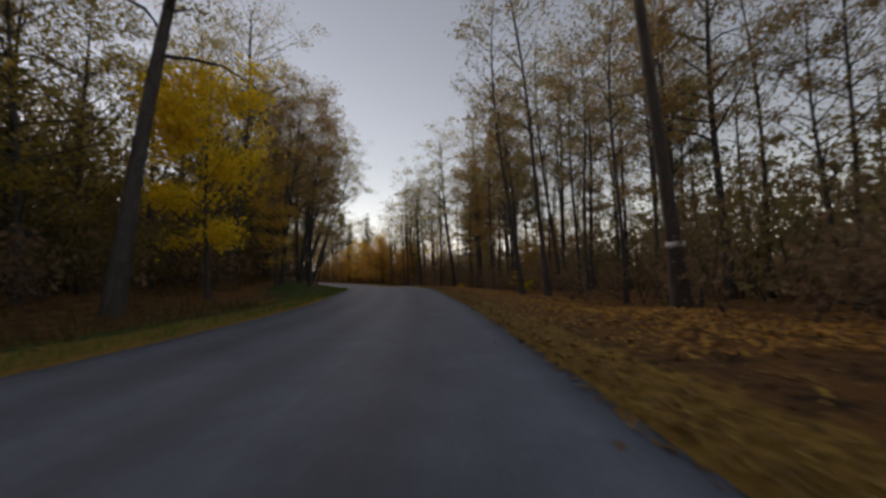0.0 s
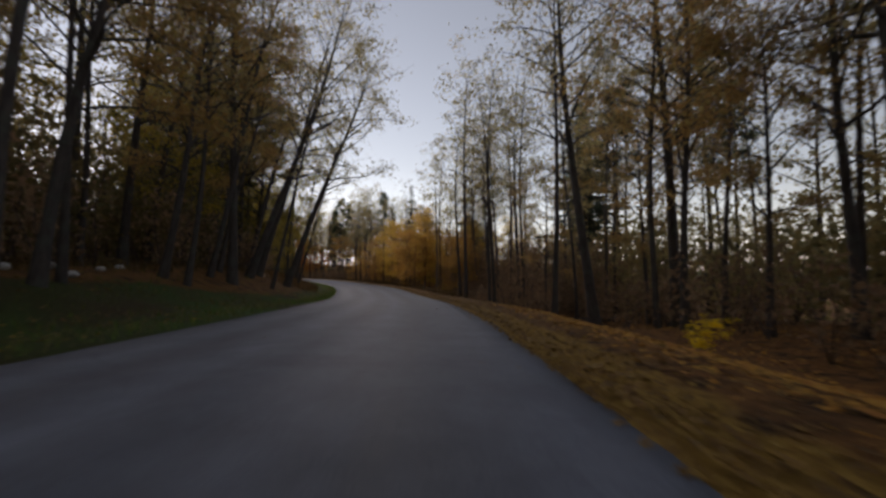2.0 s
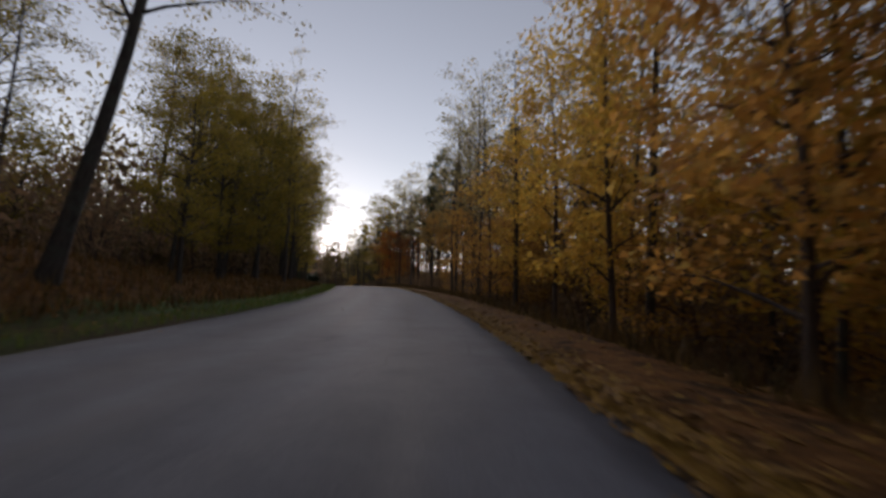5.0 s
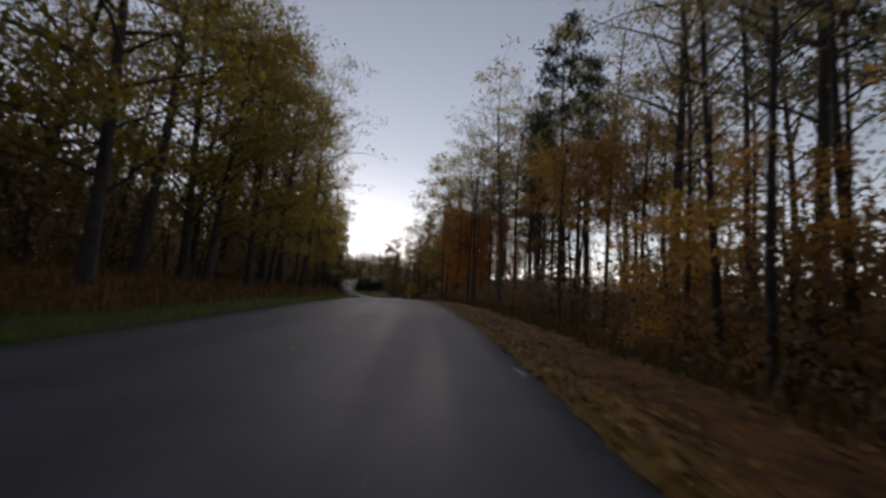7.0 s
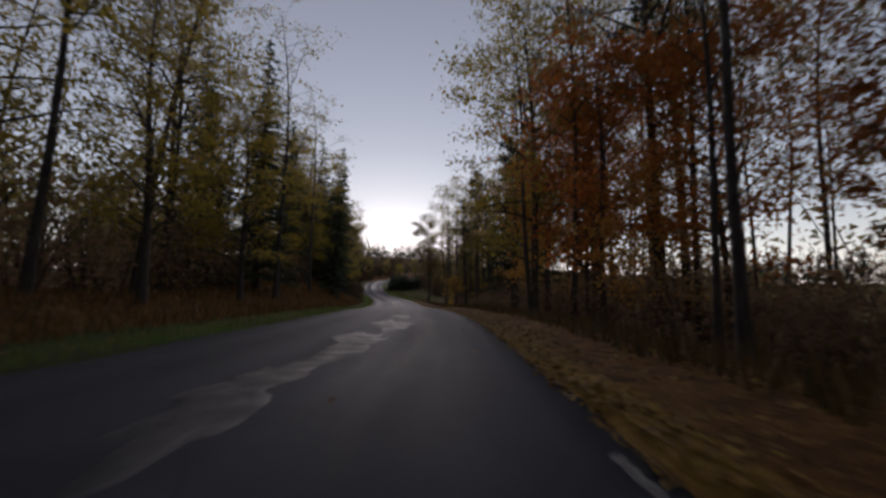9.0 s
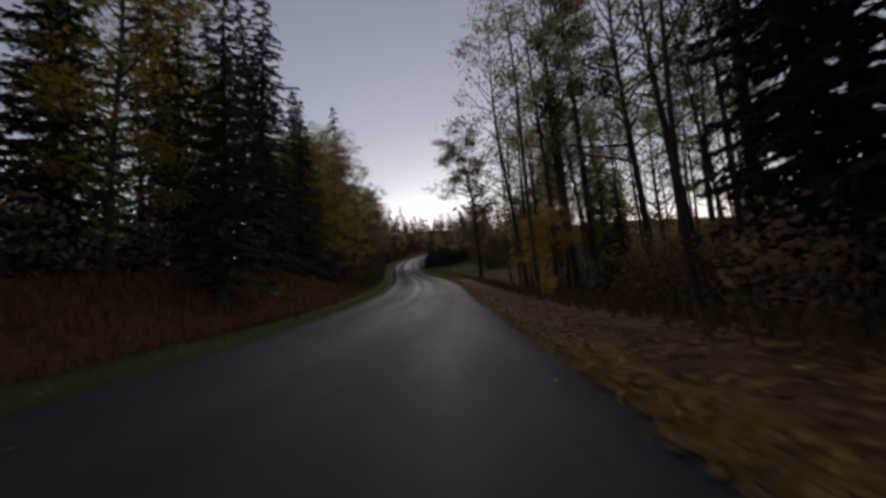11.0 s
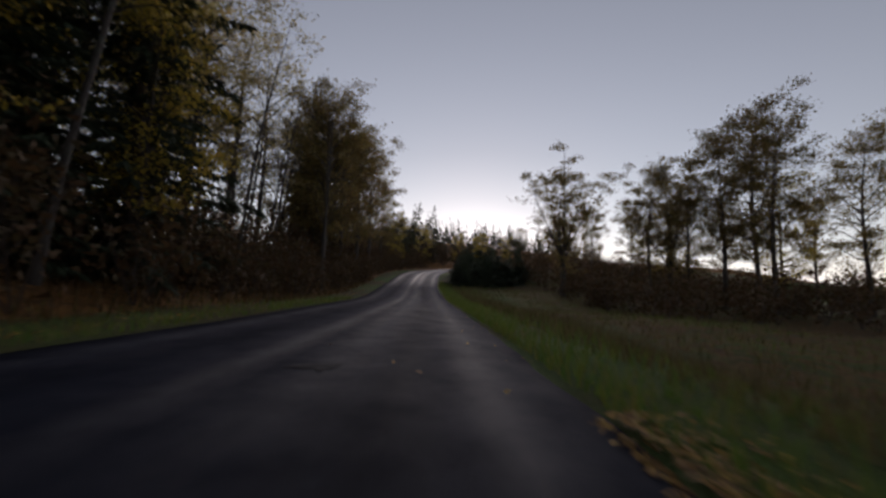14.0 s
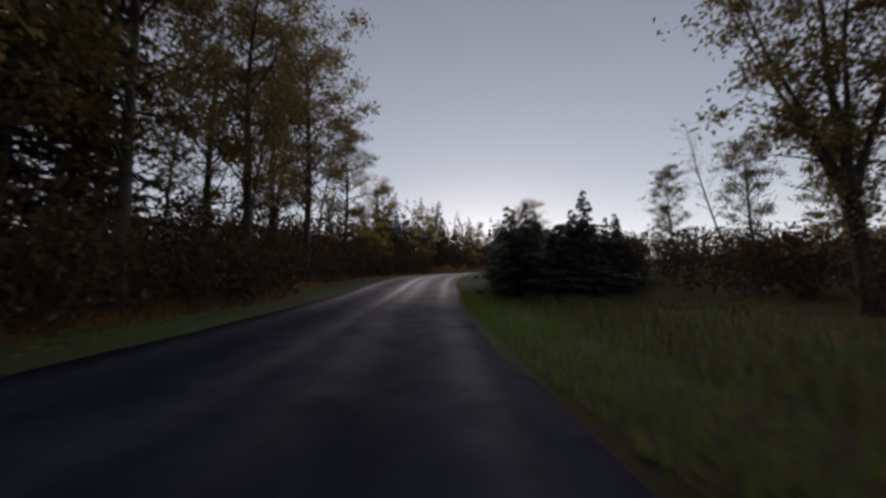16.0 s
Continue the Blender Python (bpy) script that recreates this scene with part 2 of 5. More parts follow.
    dull = ramp(n, l, way.outputs[0], [(0.0, (0.6, 0.6, 0.6)), (0.08, (0.42, 0.42, 0.42)), (0.24, (0.24, 0.24, 0.24)), (0.54, (0.16, 0.16, 0.16)), (0.66, (0.9, 0.9, 0.9))])
    polish = mixed(n, l, 1.0, polish, dull, "MULTIPLY")
    l.new(far.outputs["Fac"], mr.inputs[0])
    fade = n.new("ShaderNodeMath")
    fade.operation = "MULTIPLY"
    l.new(mr.outputs[0], fade.inputs[0])
    l.new(dull, fade.inputs[1])
    wet = mr.outputs[0]
    rough = mixed(n, l, fade.outputs[0], dry, mixed(n, l, 0.75, dry, track))
    shine = ramp(n, l, stretch, [(0.0, (0.17, 0.17, 0.17)), (0.26, (0.16, 0.16, 0.16)), (0.36, (0.07, 0.07, 0.07)), (0.47, (0.08, 0.08, 0.08)), (0.57, (0.17, 0.17, 0.17))])
    l.new(mixed(n, l, wet, shine, polish), b.inputs["Specular IOR Level"])
    l.new(rough, b.inputs["Roughness"])
    bump(n, l, b, grit, 0.3, 0.01)
    return m


GROUND, ASPHALT = ground_material(), asphalt_material()

# ---- the road's line and the lie of the land ----
ROAD = [
    (-1.8, -95.0, 0.4), (-1.8, -35.0, 0.3), (-1.8, 1.45, 0.23), (-2.37, 16.77, 0.06), (-4.03, 31.82, 0.06), (-6.89, 46.69, -0.16),
    (-11.1, 61.07, -0.47), (-16.7, 74.96, -0.34), (-24.0, 88.12, -0.17), (-32.49, 100.73, 0.11), (-41.76, 112.73, 0.37),
    (-51.57, 124.13, 0.41), (-61.68, 135.31, 0.29), (-72.6, 145.78, -0.05), (-83.89, 156.06, -0.55), (-95.25, 166.16, -0.68),
    (-107.13, 175.52, -0.53), (-119.32, 184.48, -0.39), (-131.7, 193.4, -0.14), (-145.6, 203.2, 1.1), (-158.5, 214.0, 3.1),
    (-168.0, 227.0, 4.5), (-173.0, 243.0, 5.6), (-172.0, 280.0, 7.0),
]
HALF = 3.05


EDGE_R = np.array([(-100, 3.05), (145, 3.05), (168, 3.08), (205, 3.12), (225, 3.05), (246, 2.7), (400, 2.8)])
EDGE_L = np.array([(-100, 3.05), (20, 3.1), (45, 3.2), (65, 3.1), (150, 3.1), (172, 3.35), (200, 3.3), (225, 3.1), (400, 3.0)])


def edge_of(s, side):
    """How far the asphalt reaches from the middle of the road."""
    return np.interp(s, *(EDGE_R if side > 0 else EDGE_L).T)


def spline(pts, n=16):
    p = np.array(pts)
    p = np.r_[[2 * p[0] - p[1]], p, [2 * p[-1] - p[-2]]]
    out = []
    for a, b, c, e in zip(p, p[1:], p[2:], p[3:]):
        l0, l1, l2 = (np.linalg.norm(v) for v in (b - a, c - b, e - c))
        m1 = ((b - a) / l0 * l1 + (c - b) / l1 * l0) * l1 / (l0 + l1)
        m2 = ((c - b) / l1 * l2 + (e - c) / l2 * l1) * l1 / (l1 + l2)
        for k in range(n):
            q = k / n
            out.append((2 * q**3 - 3 * q * q + 1) * b + (q**3 - 2 * q * q + q) * m1 + (3 * q * q - 2 * q**3) * c + (q**3 - q * q) * m2)
    return np.array(out + [p[-2]])


LINE = spline(ROAD)
ARC = np.r_[0, np.cumsum(np.hypot(*np.diff(LINE[:, :2], axis=0).T))]
ARC -= ARC[np.hypot(LINE[:, 0] + 1.8, LINE[:, 1] - 1.45).argmin()]
TAN = np.gradient(LINE[:, :2], axis=0)
TAN /= np.linalg.norm(TAN, axis=1)[:, None]
LEFT = np.array([(-100, .3), (0, .4), (30, .8), (53, 2.0), (76, 1.9), (99, 1.2), (122, .8), (152, 1.0), (170, 1.7), (187, 3.0), (204, 2.2), (214, 1.2), (228, .7), (260, .8), (300, 1.5)])
RIGHT = np.array([(-100, 0), (0, -.1), (23, -.5), (46, -1.), (61, -1.4), (91, -1.6), (122, -1.2), (134, -.6), (160, -.5), (180, -1.5), (198, -1.9), (213, -1.0), (228, -.6), (245, -.5), (258, -.5), (300, .1)])


def smooth(v, a, b):
    k = np.clip((v - a) / (b - a), 0, 1)
    return k * k * (3 - 2 * k)


def road_frame(x, y):
    """Arc length, offset to the right and height of the road nearest to places."""
    x, y = np.atleast_1d(x).astype(float), np.atleast_1d(y).astype(float)
    near = np.empty(len(x), int)
    for i in range(0, len(x), 20000):
        near[i:i + 20000] = ((x[i:i + 20000, None] - LINE[:, 0]) ** 2 + (y[i:i + 20000, None] - LINE[:, 1]) ** 2).argmin(1)
    dx, dy = x - LINE[near, 0], y - LINE[near, 1]
    along = dx * TAN[near, 0] + dy * TAN[near, 1]
    s = ARC[near] + along
    return s, dx * TAN[near, 1] - dy * TAN[near, 0], np.interp(s, ARC, LINE[:, 2]), np.hypot(dx, dy)


def bumps(x, y):
    return 0.12 * np.sin(x * 0.9 + 1.3 * np.sin(y * 0.37)) * np.sin(y * 0.8 + 1.1 * np.sin(x * 0.41)) + 0.25 * np.sin(x * 0.21 + y * 0.13) * np.sin(y * 0.19 - x * 0.07)


def height(x, y):
    x, y = np.atleast_1d(x).astype(float), np.atleast_1d(y).astype(float)
    s, u, z, far = road_frame(x, y)
    a = np.maximum(np.abs(u), np.where(far > 60, far, 0))
    away = smooth(far, 16, 55) * (u > 0)
    z = z * (1 - away) + np.interp(s, (200, 235, 262, 300), (-0.4, 0.0, 1.2, 3.0)) * away
    side = np.where(u < 0, np.interp(s, *LEFT.T) * smooth(a, 4.2, 10.2), np.interp(s, *RIGHT.T) * smooth(a, 4.2, 9.2))
    field = -1.2 * smooth(a, 14, 40) * (u > 0) * smooth(-s, -240, -150)
    hill = 11 * np.exp(-((x + 275) ** 2 + (y - 300) ** 2) / (2 * 58**2)) * smooth(far, 14, 60)
    rise = np.where(u < 0, 3.0, -0.8) * smooth(a, 15, 90)
    return z + side + field + hill + rise + bumps(x, y) * smooth(a, 4.0, 8.0)


def at(s, u):
    """The place on the ground s metres along the road and u to its right."""
    x = np.interp(s, ARC, LINE[:, 0]) + u * np.interp(s, ARC, TAN[:, 1])
    y = np.interp(s, ARC, LINE[:, 1]) - u * np.interp(s, ARC, TAN[:, 0])
    return x, y


def turf_of(s, u):
    """How grassy the ground is."""
    left = smooth(s, 18, 34) * smooth(-s, -125, -80) * smooth(u - np.interp(s, (44, 54), (-9.0, -6.6)), 0, 2.6) * (u < 0)
    low = 0.75 * smooth(u, -6.2, -4.2) * (u < 0) * smooth(-s, -300, -270)
    meadow = smooth(s, 203, 216) * (u > 0) * (1 - 0.55 * smooth(u, 5.5, 9.0))
    fields = 0.5 * smooth(u, 17, 30) * smooth(s, 80, 130)
    return np.clip(np.maximum.reduce([left, low, meadow, fields]), 0, 1)


def drift_of(s, u):
    """How thick the yellow leaves and straw lie beside the road."""
    right = smooth(-s, -216, -204) * smooth(np.interp(s, (60, 78), (3.9, 3.68)) - u, 0, 0.6) * (u > 0)
    left = 0.6 * np.maximum(smooth(-s, -34, -18), 0.25 * smooth(s, 216, 244)) * smooth(u, -5.2, -4.0) * (u < 0)
    return np.maximum(right, left)


def mesh_object(name, verts, faces, material, smooth_faces=False):
    me = bpy.data.meshes.new(name)
    me.from_pydata(np.asarray(verts, float).tolist() if not isinstance(verts, list) else verts, [], faces)
    if isinstance(material, list):
        for m in material:
            me.materials.append(m)
    else:
        me.materials.append(material)
    if smooth_faces:
        me.shade_smooth()
    return new(name, me)


def grid_faces(nu, nv):
    i = np.arange(nu * nv).reshape(nu, nv)
    return np.stack([i[:-1, :-1], i[1:, :-1], i[1:, 1:], i[:-1, 1:]], -1).reshape(-1, 4).tolist()


def axis(lo, hi, step, far):
    mid = np.arange(lo, hi, step)
    out = np.cumsum(step * 1.28 ** np.arange(1, 30))
    out = out[out < far]
    return np.r_[lo - out[::-1], mid, mid[-1] + out]


def build_ground():
    gx, gy = axis(-200, 40, 1.6, 2600), axis(-24, 262, 1.6, 2600)
    X, Y = np.meshgrid(gx, gy, indexing="ij")
    x, y = X.ravel(), Y.ravel()
    z = height(x, y)
    s, u, zr, far = road_frame(x, y)
    inside = smooth(-np.abs(u), -4.6, -3.6) * (far < 40)
    z = z - inside * 0.3
    ob = mesh_object("ground", np.stack([x, y, z], 1), grid_faces(len(gx), len(gy)), GROUND, True)
    ob.data.attributes.new("turf", "FLOAT", "POINT").data.foreach_set("value", turf_of(s, u).astype(np.float32))
    ob.data.attributes.new("drift", "FLOAT", "POINT").data.foreach_set("value", drift_of(s, u).astype(np.float32))
    tagged(ob, "brown leaf-strewn forest floor with patches of grass", "ground", kind="structure")


def strip(name, material, us, zs, s0, s1, step, wobble=0.0):
    s = np.arange(s0, s1, step)
    rng = np.random.default_rng(5)
    rows = []
    for k, (u, dz) in enumerate(zip(us, zs)):
        uu = u + wobble * (np.convolve(rng.normal(0, 1, len(s)), np.ones(5) / 5, "same"))
        x, y = at(s, uu)
        zr = np.interp(s, ARC, LINE[:, 2]) + dz
        rows.append(np.stack([x, y, zr], 1))
    return s, np.stack(rows, 1)


def build_road():
    us = np.linspace(-HALF, HALF, 15)
    crown = 0.05 * (1 - (us / HALF) ** 2)
    s, v = strip("road", None, us, crown, -95, 348, 0.8)
    rng = np.random.default_rng(2)
    for col, u in enumerate(us):
        side = -1 if u < 0 else 1
        jag = np.convolve(rng.normal(0, 1, len(s)), np.ones(3) / 3, "same") * (0.09 if abs(u) > HALF - 0.01 else 0)
        x, y = at(s, u / HALF * (edge_of(s, side) + jag))
        v[:, col, 0], v[:, col, 1] = x, y
    skirt_l, skirt_r = v[:, :1] - (0, 0, 0.3), v[:, -1:] - (0, 0, 0.3)
    v = np.concatenate([skirt_l, v, skirt_r], 1)
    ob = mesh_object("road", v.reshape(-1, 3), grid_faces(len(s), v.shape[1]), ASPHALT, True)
    across = np.tile(np.r_[0, np.linspace(0, 1, 15), 1], len(s)).astype(np.float32)
    ob.data.attributes.new("across", "FLOAT", "POINT").data.foreach_set("value", across)
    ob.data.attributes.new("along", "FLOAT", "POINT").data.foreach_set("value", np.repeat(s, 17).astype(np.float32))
    tagged(ob, "narrow grey asphalt road with worn wheel tracks", "road", kind="structure")


def build_verge(side, name, label):
    off = np.array([HALF - 0.12, HALF + 0.1, HALF + 0.5, HALF + 1.0, HALF + 1.6, HALF + 2.3, HALF + 3.2])
    s = np.arange(-95, 348, 0.7)
    rng = np.random.default_rng(8 + side)
    rows = []
    for k, o in enumerate(off):
        uu = side * (edge_of(s, side) - HALF + o + (0.07 if k < 2 else 0.12) * np.convolve(rng.normal(0, 1.5, len(s)), np.ones(4) / 4, "same"))
        x, y = at(s, uu)
        z = height(x, y)
        lift = (-0.03, 0.025, 0.06, 0.07, 0.06, 0.03, -0.2)[k]
        rows.append(np.stack([x, y, z + lift + (rng.normal(0, 0.012, len(s)) if k > 1 else 0)], 1))
    v = np.stack(rows, 1)
    if side > 0:
        f = grid_faces(len(s), len(off))
    else:
        f = [g[::-1] for g in grid_faces(len(s), len(off))]
    f = [g[::-1] for g in f]
    ob = mesh_object(name, v.reshape(-1, 3), f, GROUND, True)
    S = np.repeat(s, len(off))
    U = side * np.tile(off, len(s))
    t = turf_of(S, U)
    ob.data.attributes.new("turf", "FLOAT", "POINT").data.foreach_set("value", t.astype(np.float32))
    ob.data.attributes.new("drift", "FLOAT", "POINT").data.foreach_set("value", drift_of(S, U).astype(np.float32))
    tagged(ob, label, "verge", kind="structure")


build_ground()
build_road()
build_verge(1, "verge_east", "road verge covered with yellow fallen leaves")
build_verge(-1, "verge_west", "grassy road verge with scattered leaves")


# ---- trees ----
class Growth:
    """Wood and leaf anchors of one tree."""

    def __init__(self, seed):
        self.r = np.random.default_rng(seed)
        self.v, self.f, self.tips = [], [], []
        self.lv, self.lf = [], []
        self.corners = 3

    def tube(self, pts, radii, sides):
        base = len(self.v)
        pts = [np.asarray(p, float) for p in pts]
        for k, (p, rad) in enumerate(zip(pts, radii)):
            d = pts[min(k + 1, len(pts) - 1)] - pts[max(k - 1, 0)]
            d = d / (np.linalg.norm(d) + 1e-9)
            a = np.cross(d, (0.3, 0.9, 0.1) if abs(d[2]) > 0.7 else (0, 0, 1))
            a /= np.linalg.norm(a) + 1e-9
            b = np.cross(d, a)
            for q in range(sides):
                w = 2 * math.pi * q / sides
                self.v.append((p + rad * (math.cos(w) * a + math.sin(w) * b)).tolist())
        for k in range(len(pts) - 1):
            for q in range(sides):
                i, j = base + k * sides + q, base + k * sides + (q + 1) % sides
                self.f.append((i, j, j + sides, i + sides))

    def limb(self, start, direction, length, radius, droop, segs=5, wander=0.12, sides=4, end=0.15):
        p, d = np.array(start, float), np.array(direction, float)
        d /= np.linalg.norm(d)
        pts, rad = [p.copy()], [radius]
        for k in range(segs):
            d = d + self.r.normal(0, wander, 3) + np.array((0, 0, droop))
            d /= np.linalg.norm(d)
            p = p + d * length / segs
            pts.append(p.copy())
            rad.append(radius * (1 - (1 - end) * (k + 1) / segs))
        self.tube(pts, rad, sides)
        return pts, d

    def quads(self, centre, along, across, bend):
        """Folded leaves: rows of centre, half length and half width vectors, and the fold."""
        if self.corners == 4:
            q = np.stack([centre - along, centre - along * 0.15 - across + bend, centre + along, centre - along * 0.15 + across + bend], 1)
        else:
            q = np.stack([centre - along + across, centre - along - across, centre + along + bend], 1)
        self.lv.append(q.reshape(-1, 3))

    def leaves(self, tips, count, spread, size, flat=0.0):
        """Scatter leaves about the tips."""
        tips = np.asarray(tips)
        if not len(tips):
            return
        share = self.r.gamma(0.55, 1.0, len(tips)) + 0.04
        pick = tips[self.r.choice(len(tips), count, p=share / share.sum())]
        c = pick + self.r.normal(0, 1, (count, 3)) * spread * np.array((1, 1, 0.55))
        a = self.r.normal(0, 1, (count, 3))
        a[:, 2] = a[:, 2] * (1 - flat) - 0.25
        a /= np.linalg.norm(a, axis=1)[:, None]
        b = np.cross(a, self.r.normal(0, 1, (count, 3)))
        b /= np.linalg.norm(b, axis=1)[:, None] + 1e-9
        z = size * self.r.uniform(0.6, 1.3, (count, 1))
        self.quads(c, a * z * 0.6, b * z * 0.42, np.cross(a, b) * z * 0.15)

    def leaf_mesh(self):
        v = np.concatenate(self.lv)
        return v, np.arange(len(v)).reshape(-1, self.corners).tolist()


def trunk_of(g, H, r, bow=0.03, lean=0.0, segs=11, sides=8, flare=1.45):
    d = g.r.uniform(0, 6.28)
    pts, rad = [], []
    w = np.array((math.cos(d), math.sin(d), 0))
    w2 = np.array((-w[1], w[0], 0))
    ph = g.r.uniform(0, 6.28, 2)
    for k in range(segs + 1):
        q = k / segs
        off = w * H * bow * math.sin(q * 3.0 + ph[0]) * q + w2 * H * bow * 0.6 * math.sin(q * 5 + ph[1]) * q
        pts.append(off + np.array((0, 0, q * H)))
        rad.append(r * ((1 - q) ** 0.85 * 0.92 + 0.06) * (flare - (flare - 1) * min(1, q * 14)))
    pts[0] = pts[0] - np.array((0, 0, 0.35))
    g.tube(pts, rad, sides)

    def along(q):
        k = min(int(q * segs), segs - 1)
        t = q * segs - k
        return pts[k] * (1 - t) + pts[k + 1] * t, rad[k] * (1 - t) + rad[k + 1] * t
    return along


def broad_tree(seed, H, r, low, limbs, reach, rise, leaves, spread, size, droop=-0.03, twigs=3, bow=0.03, top=0.35, flat=0.0):
    """A broadleaf tree: trunk, limbs from the height low upwards, twigs, and leaves about their outer halves."""
    g = Growth(seed)
    go = trunk_of(g, H, r, bow)
    tips = []
    for k in range(limbs):
        q = low + (0.97 - low) * ((k + g.r.uniform(0, 1)) / limbs) ** 0.9
        p, rad = go(q)
        w = k * 2.4 + g.r.uniform(-0.6, 0.6)
        shape = math.sin(math.pi * min(1, max(0.08, (q - low) / (1 - low) * (1 - top) + top * 0.6))) if low < 0.9 else 1
        L = reach * (0.35 + 0.75 * shape) * g.r.uniform(0.7, 1.2)
        pts, d = g.limb(p, (math.cos(w), math.sin(w), rise + g.r.uniform(-0.2, 0.3)), L, max(0.012, min(rad * 0.62, 0.012 + 0.018 * L)), droop, 4, 0.14, 3)
        tips += [pts[-1], pts[-2] * 0.5 + pts[-1] * 0.5, pts[-2]]
        for m in range(twigs):
            e = pts[g.r.integers(2, len(pts))]
            ww = g.r.uniform(0, 6.28)
            tp, _ = g.limb(e, (math.cos(ww), math.sin(ww), g.r.uniform(-0.1, 0.7)), L * g.r.uniform(0.25, 0.5), 0.011, droop, 2, 0.2, 3)
            tips += [tp[-1], tp[-2]]
    tips.append(go(0.98)[0])
    g.leaves(tips, leaves, spread, size, flat)
    return g


def forked_tree(seed, H, r, split, leaders, leaves, spread, size):
    """A field tree whose trunk divides into steep leaders with short upswept boughs all the way down."""
    g = Growth(seed)
    stem = [np.array((0.0, 0.0, -0.3)), np.array((0.0, 0.0, 0.5)), np.array((0.05, 0.04, H * split * 0.5)), np.array((0.0, 0.1, H * split))]
    g.tube(stem, (r * 1.4, r * 1.05, r * 0.95, r * 0.85), 9)
    tips = []

    def boughs(line, thick, count, reach, first):
        for k in range(count):
            q = first + (1 - first) * (k + g.r.random()) / count
            i = min(int(q * (len(line) - 1)), len(line) - 2)
            e = line[i] + (line[i + 1] - line[i]) * (q * (len(line) - 1) - i)
            w = k * 2.4 + g.r.uniform(-0.7, 0.7)
            L = reach * (1.15 - 0.75 * q) * g.r.uniform(0.55, 1.2)
            pts, d = g.limb(e, (math.cos(w), math.sin(w), g.r.uniform(0.35, 1.1)), L, thick * (1 - 0.6 * q), -0.02, 4, 0.16, 4)
            tips.extend(pts[2:])
            for m in range(3):
                ww = g.r.uniform(0, 6.28)
                tp, _ = g.limb(pts[g.r.integers(1, 5)], (math.cos(ww), math.sin(ww), g.r.uniform(-0.2, 0.9)), L * g.r.uniform(0.3, 0.55), 0.013, -0.02, 2, 0.2, 3)
                tips.extend(tp[1:])

    boughs(stem[1:], 0.05, 9, 3.0, 0.4)
    for k in range(leaders):
        w = 6.28 * k / leaders + g.r.uniform(-0.4, 0.4)
        out = 0.06 if k == 0 else g.r.uniform(0.3, 0.52)
        line, d = g.limb(stem[-1] - (0, 0, 0.6 * (k % 2)), (math.cos(w) * out, math.sin(w) * out, 1.0), H * (1 - split) * (1.0 if k == 0 else g.r.uniform(0.7, 1.0)), r * (0.62 if k == 0 else 0.45), 0.02, 7, 0.06, 6, 0.1)
        boughs(line, 0.045, 15, 3.1, 0.1)
        tips.append(line[-1])
    g.leaves(tips, leaves, spread, size)
    return g


def spruce_tree(seed, H, r, low, width, whorls, needle=1.0):
    g = Growth(seed)
    go = trunk_of(g, H, r, 0.006, sides=7)
    for k in range(whorls):
        q = low + (0.985 - low) * k / (whorls - 1)
        p, rad = go(q)
        L0 = width * (1 - q) ** 0.8 * (0.9 + 0.25 * math.sin(k * 1.7)) + 0.12
        n = 6 if q < 0.75 else 4
        for m in range(n):
            w = m * 6.283 / n + k * 0.9 + g.r.uniform(-0.3, 0.3)
            L = L0 * g.r.uniform(0.55, 1.2)
            p = go(min(0.985, max(0.01, q + g.r.uniform(-0.6, 0.6) / whorls)))[0]
            pts, d = g.limb(p, (math.cos(w), math.sin(w), g.r.uniform(-0.3, 0.02) + 0.35 * q), L, 0.012 + 0.008 * L, -0.07, 2, 0.05, 3)
            count = int(6 + 22 * L * needle)
            t = g.r.uniform(0.12, 1.05, count)
            P = np.array(pts)
            c = np.stack([np.interp(t * 2, range(3), P[:, i]) for i in range(3)], 1)
            out = np.array((math.cos(w), math.sin(w), -0.25))
            side = np.array((-math.sin(w), math.cos(w), 0))
            sg = g.r.choice((-1, 1), count)[:, None]
            a = out * 0.55 + side * sg * g.r.uniform(0.2, 0.9, (count, 1)) + np.array((0, 0, -1)) * g.r.uniform(0.05, 0.5, (count, 1))
            a /= np.linalg.norm(a, axis=1)[:, None]
            z = g.r.uniform(0.11, 0.22, (count, 1)) * (0.7 + 0.15 * L)
            b = np.cross(a, np.array((0, 0, 1.0)) + g.r.normal(0, 0.35, (count, 3)))
            b /= np.linalg.norm(b, axis=1)[:, None] + 1e-9
            g.quads(c + a * z, a * z, b * z * 0.33, np.array((0, 0, -1)) * z * 0.15)
    return g


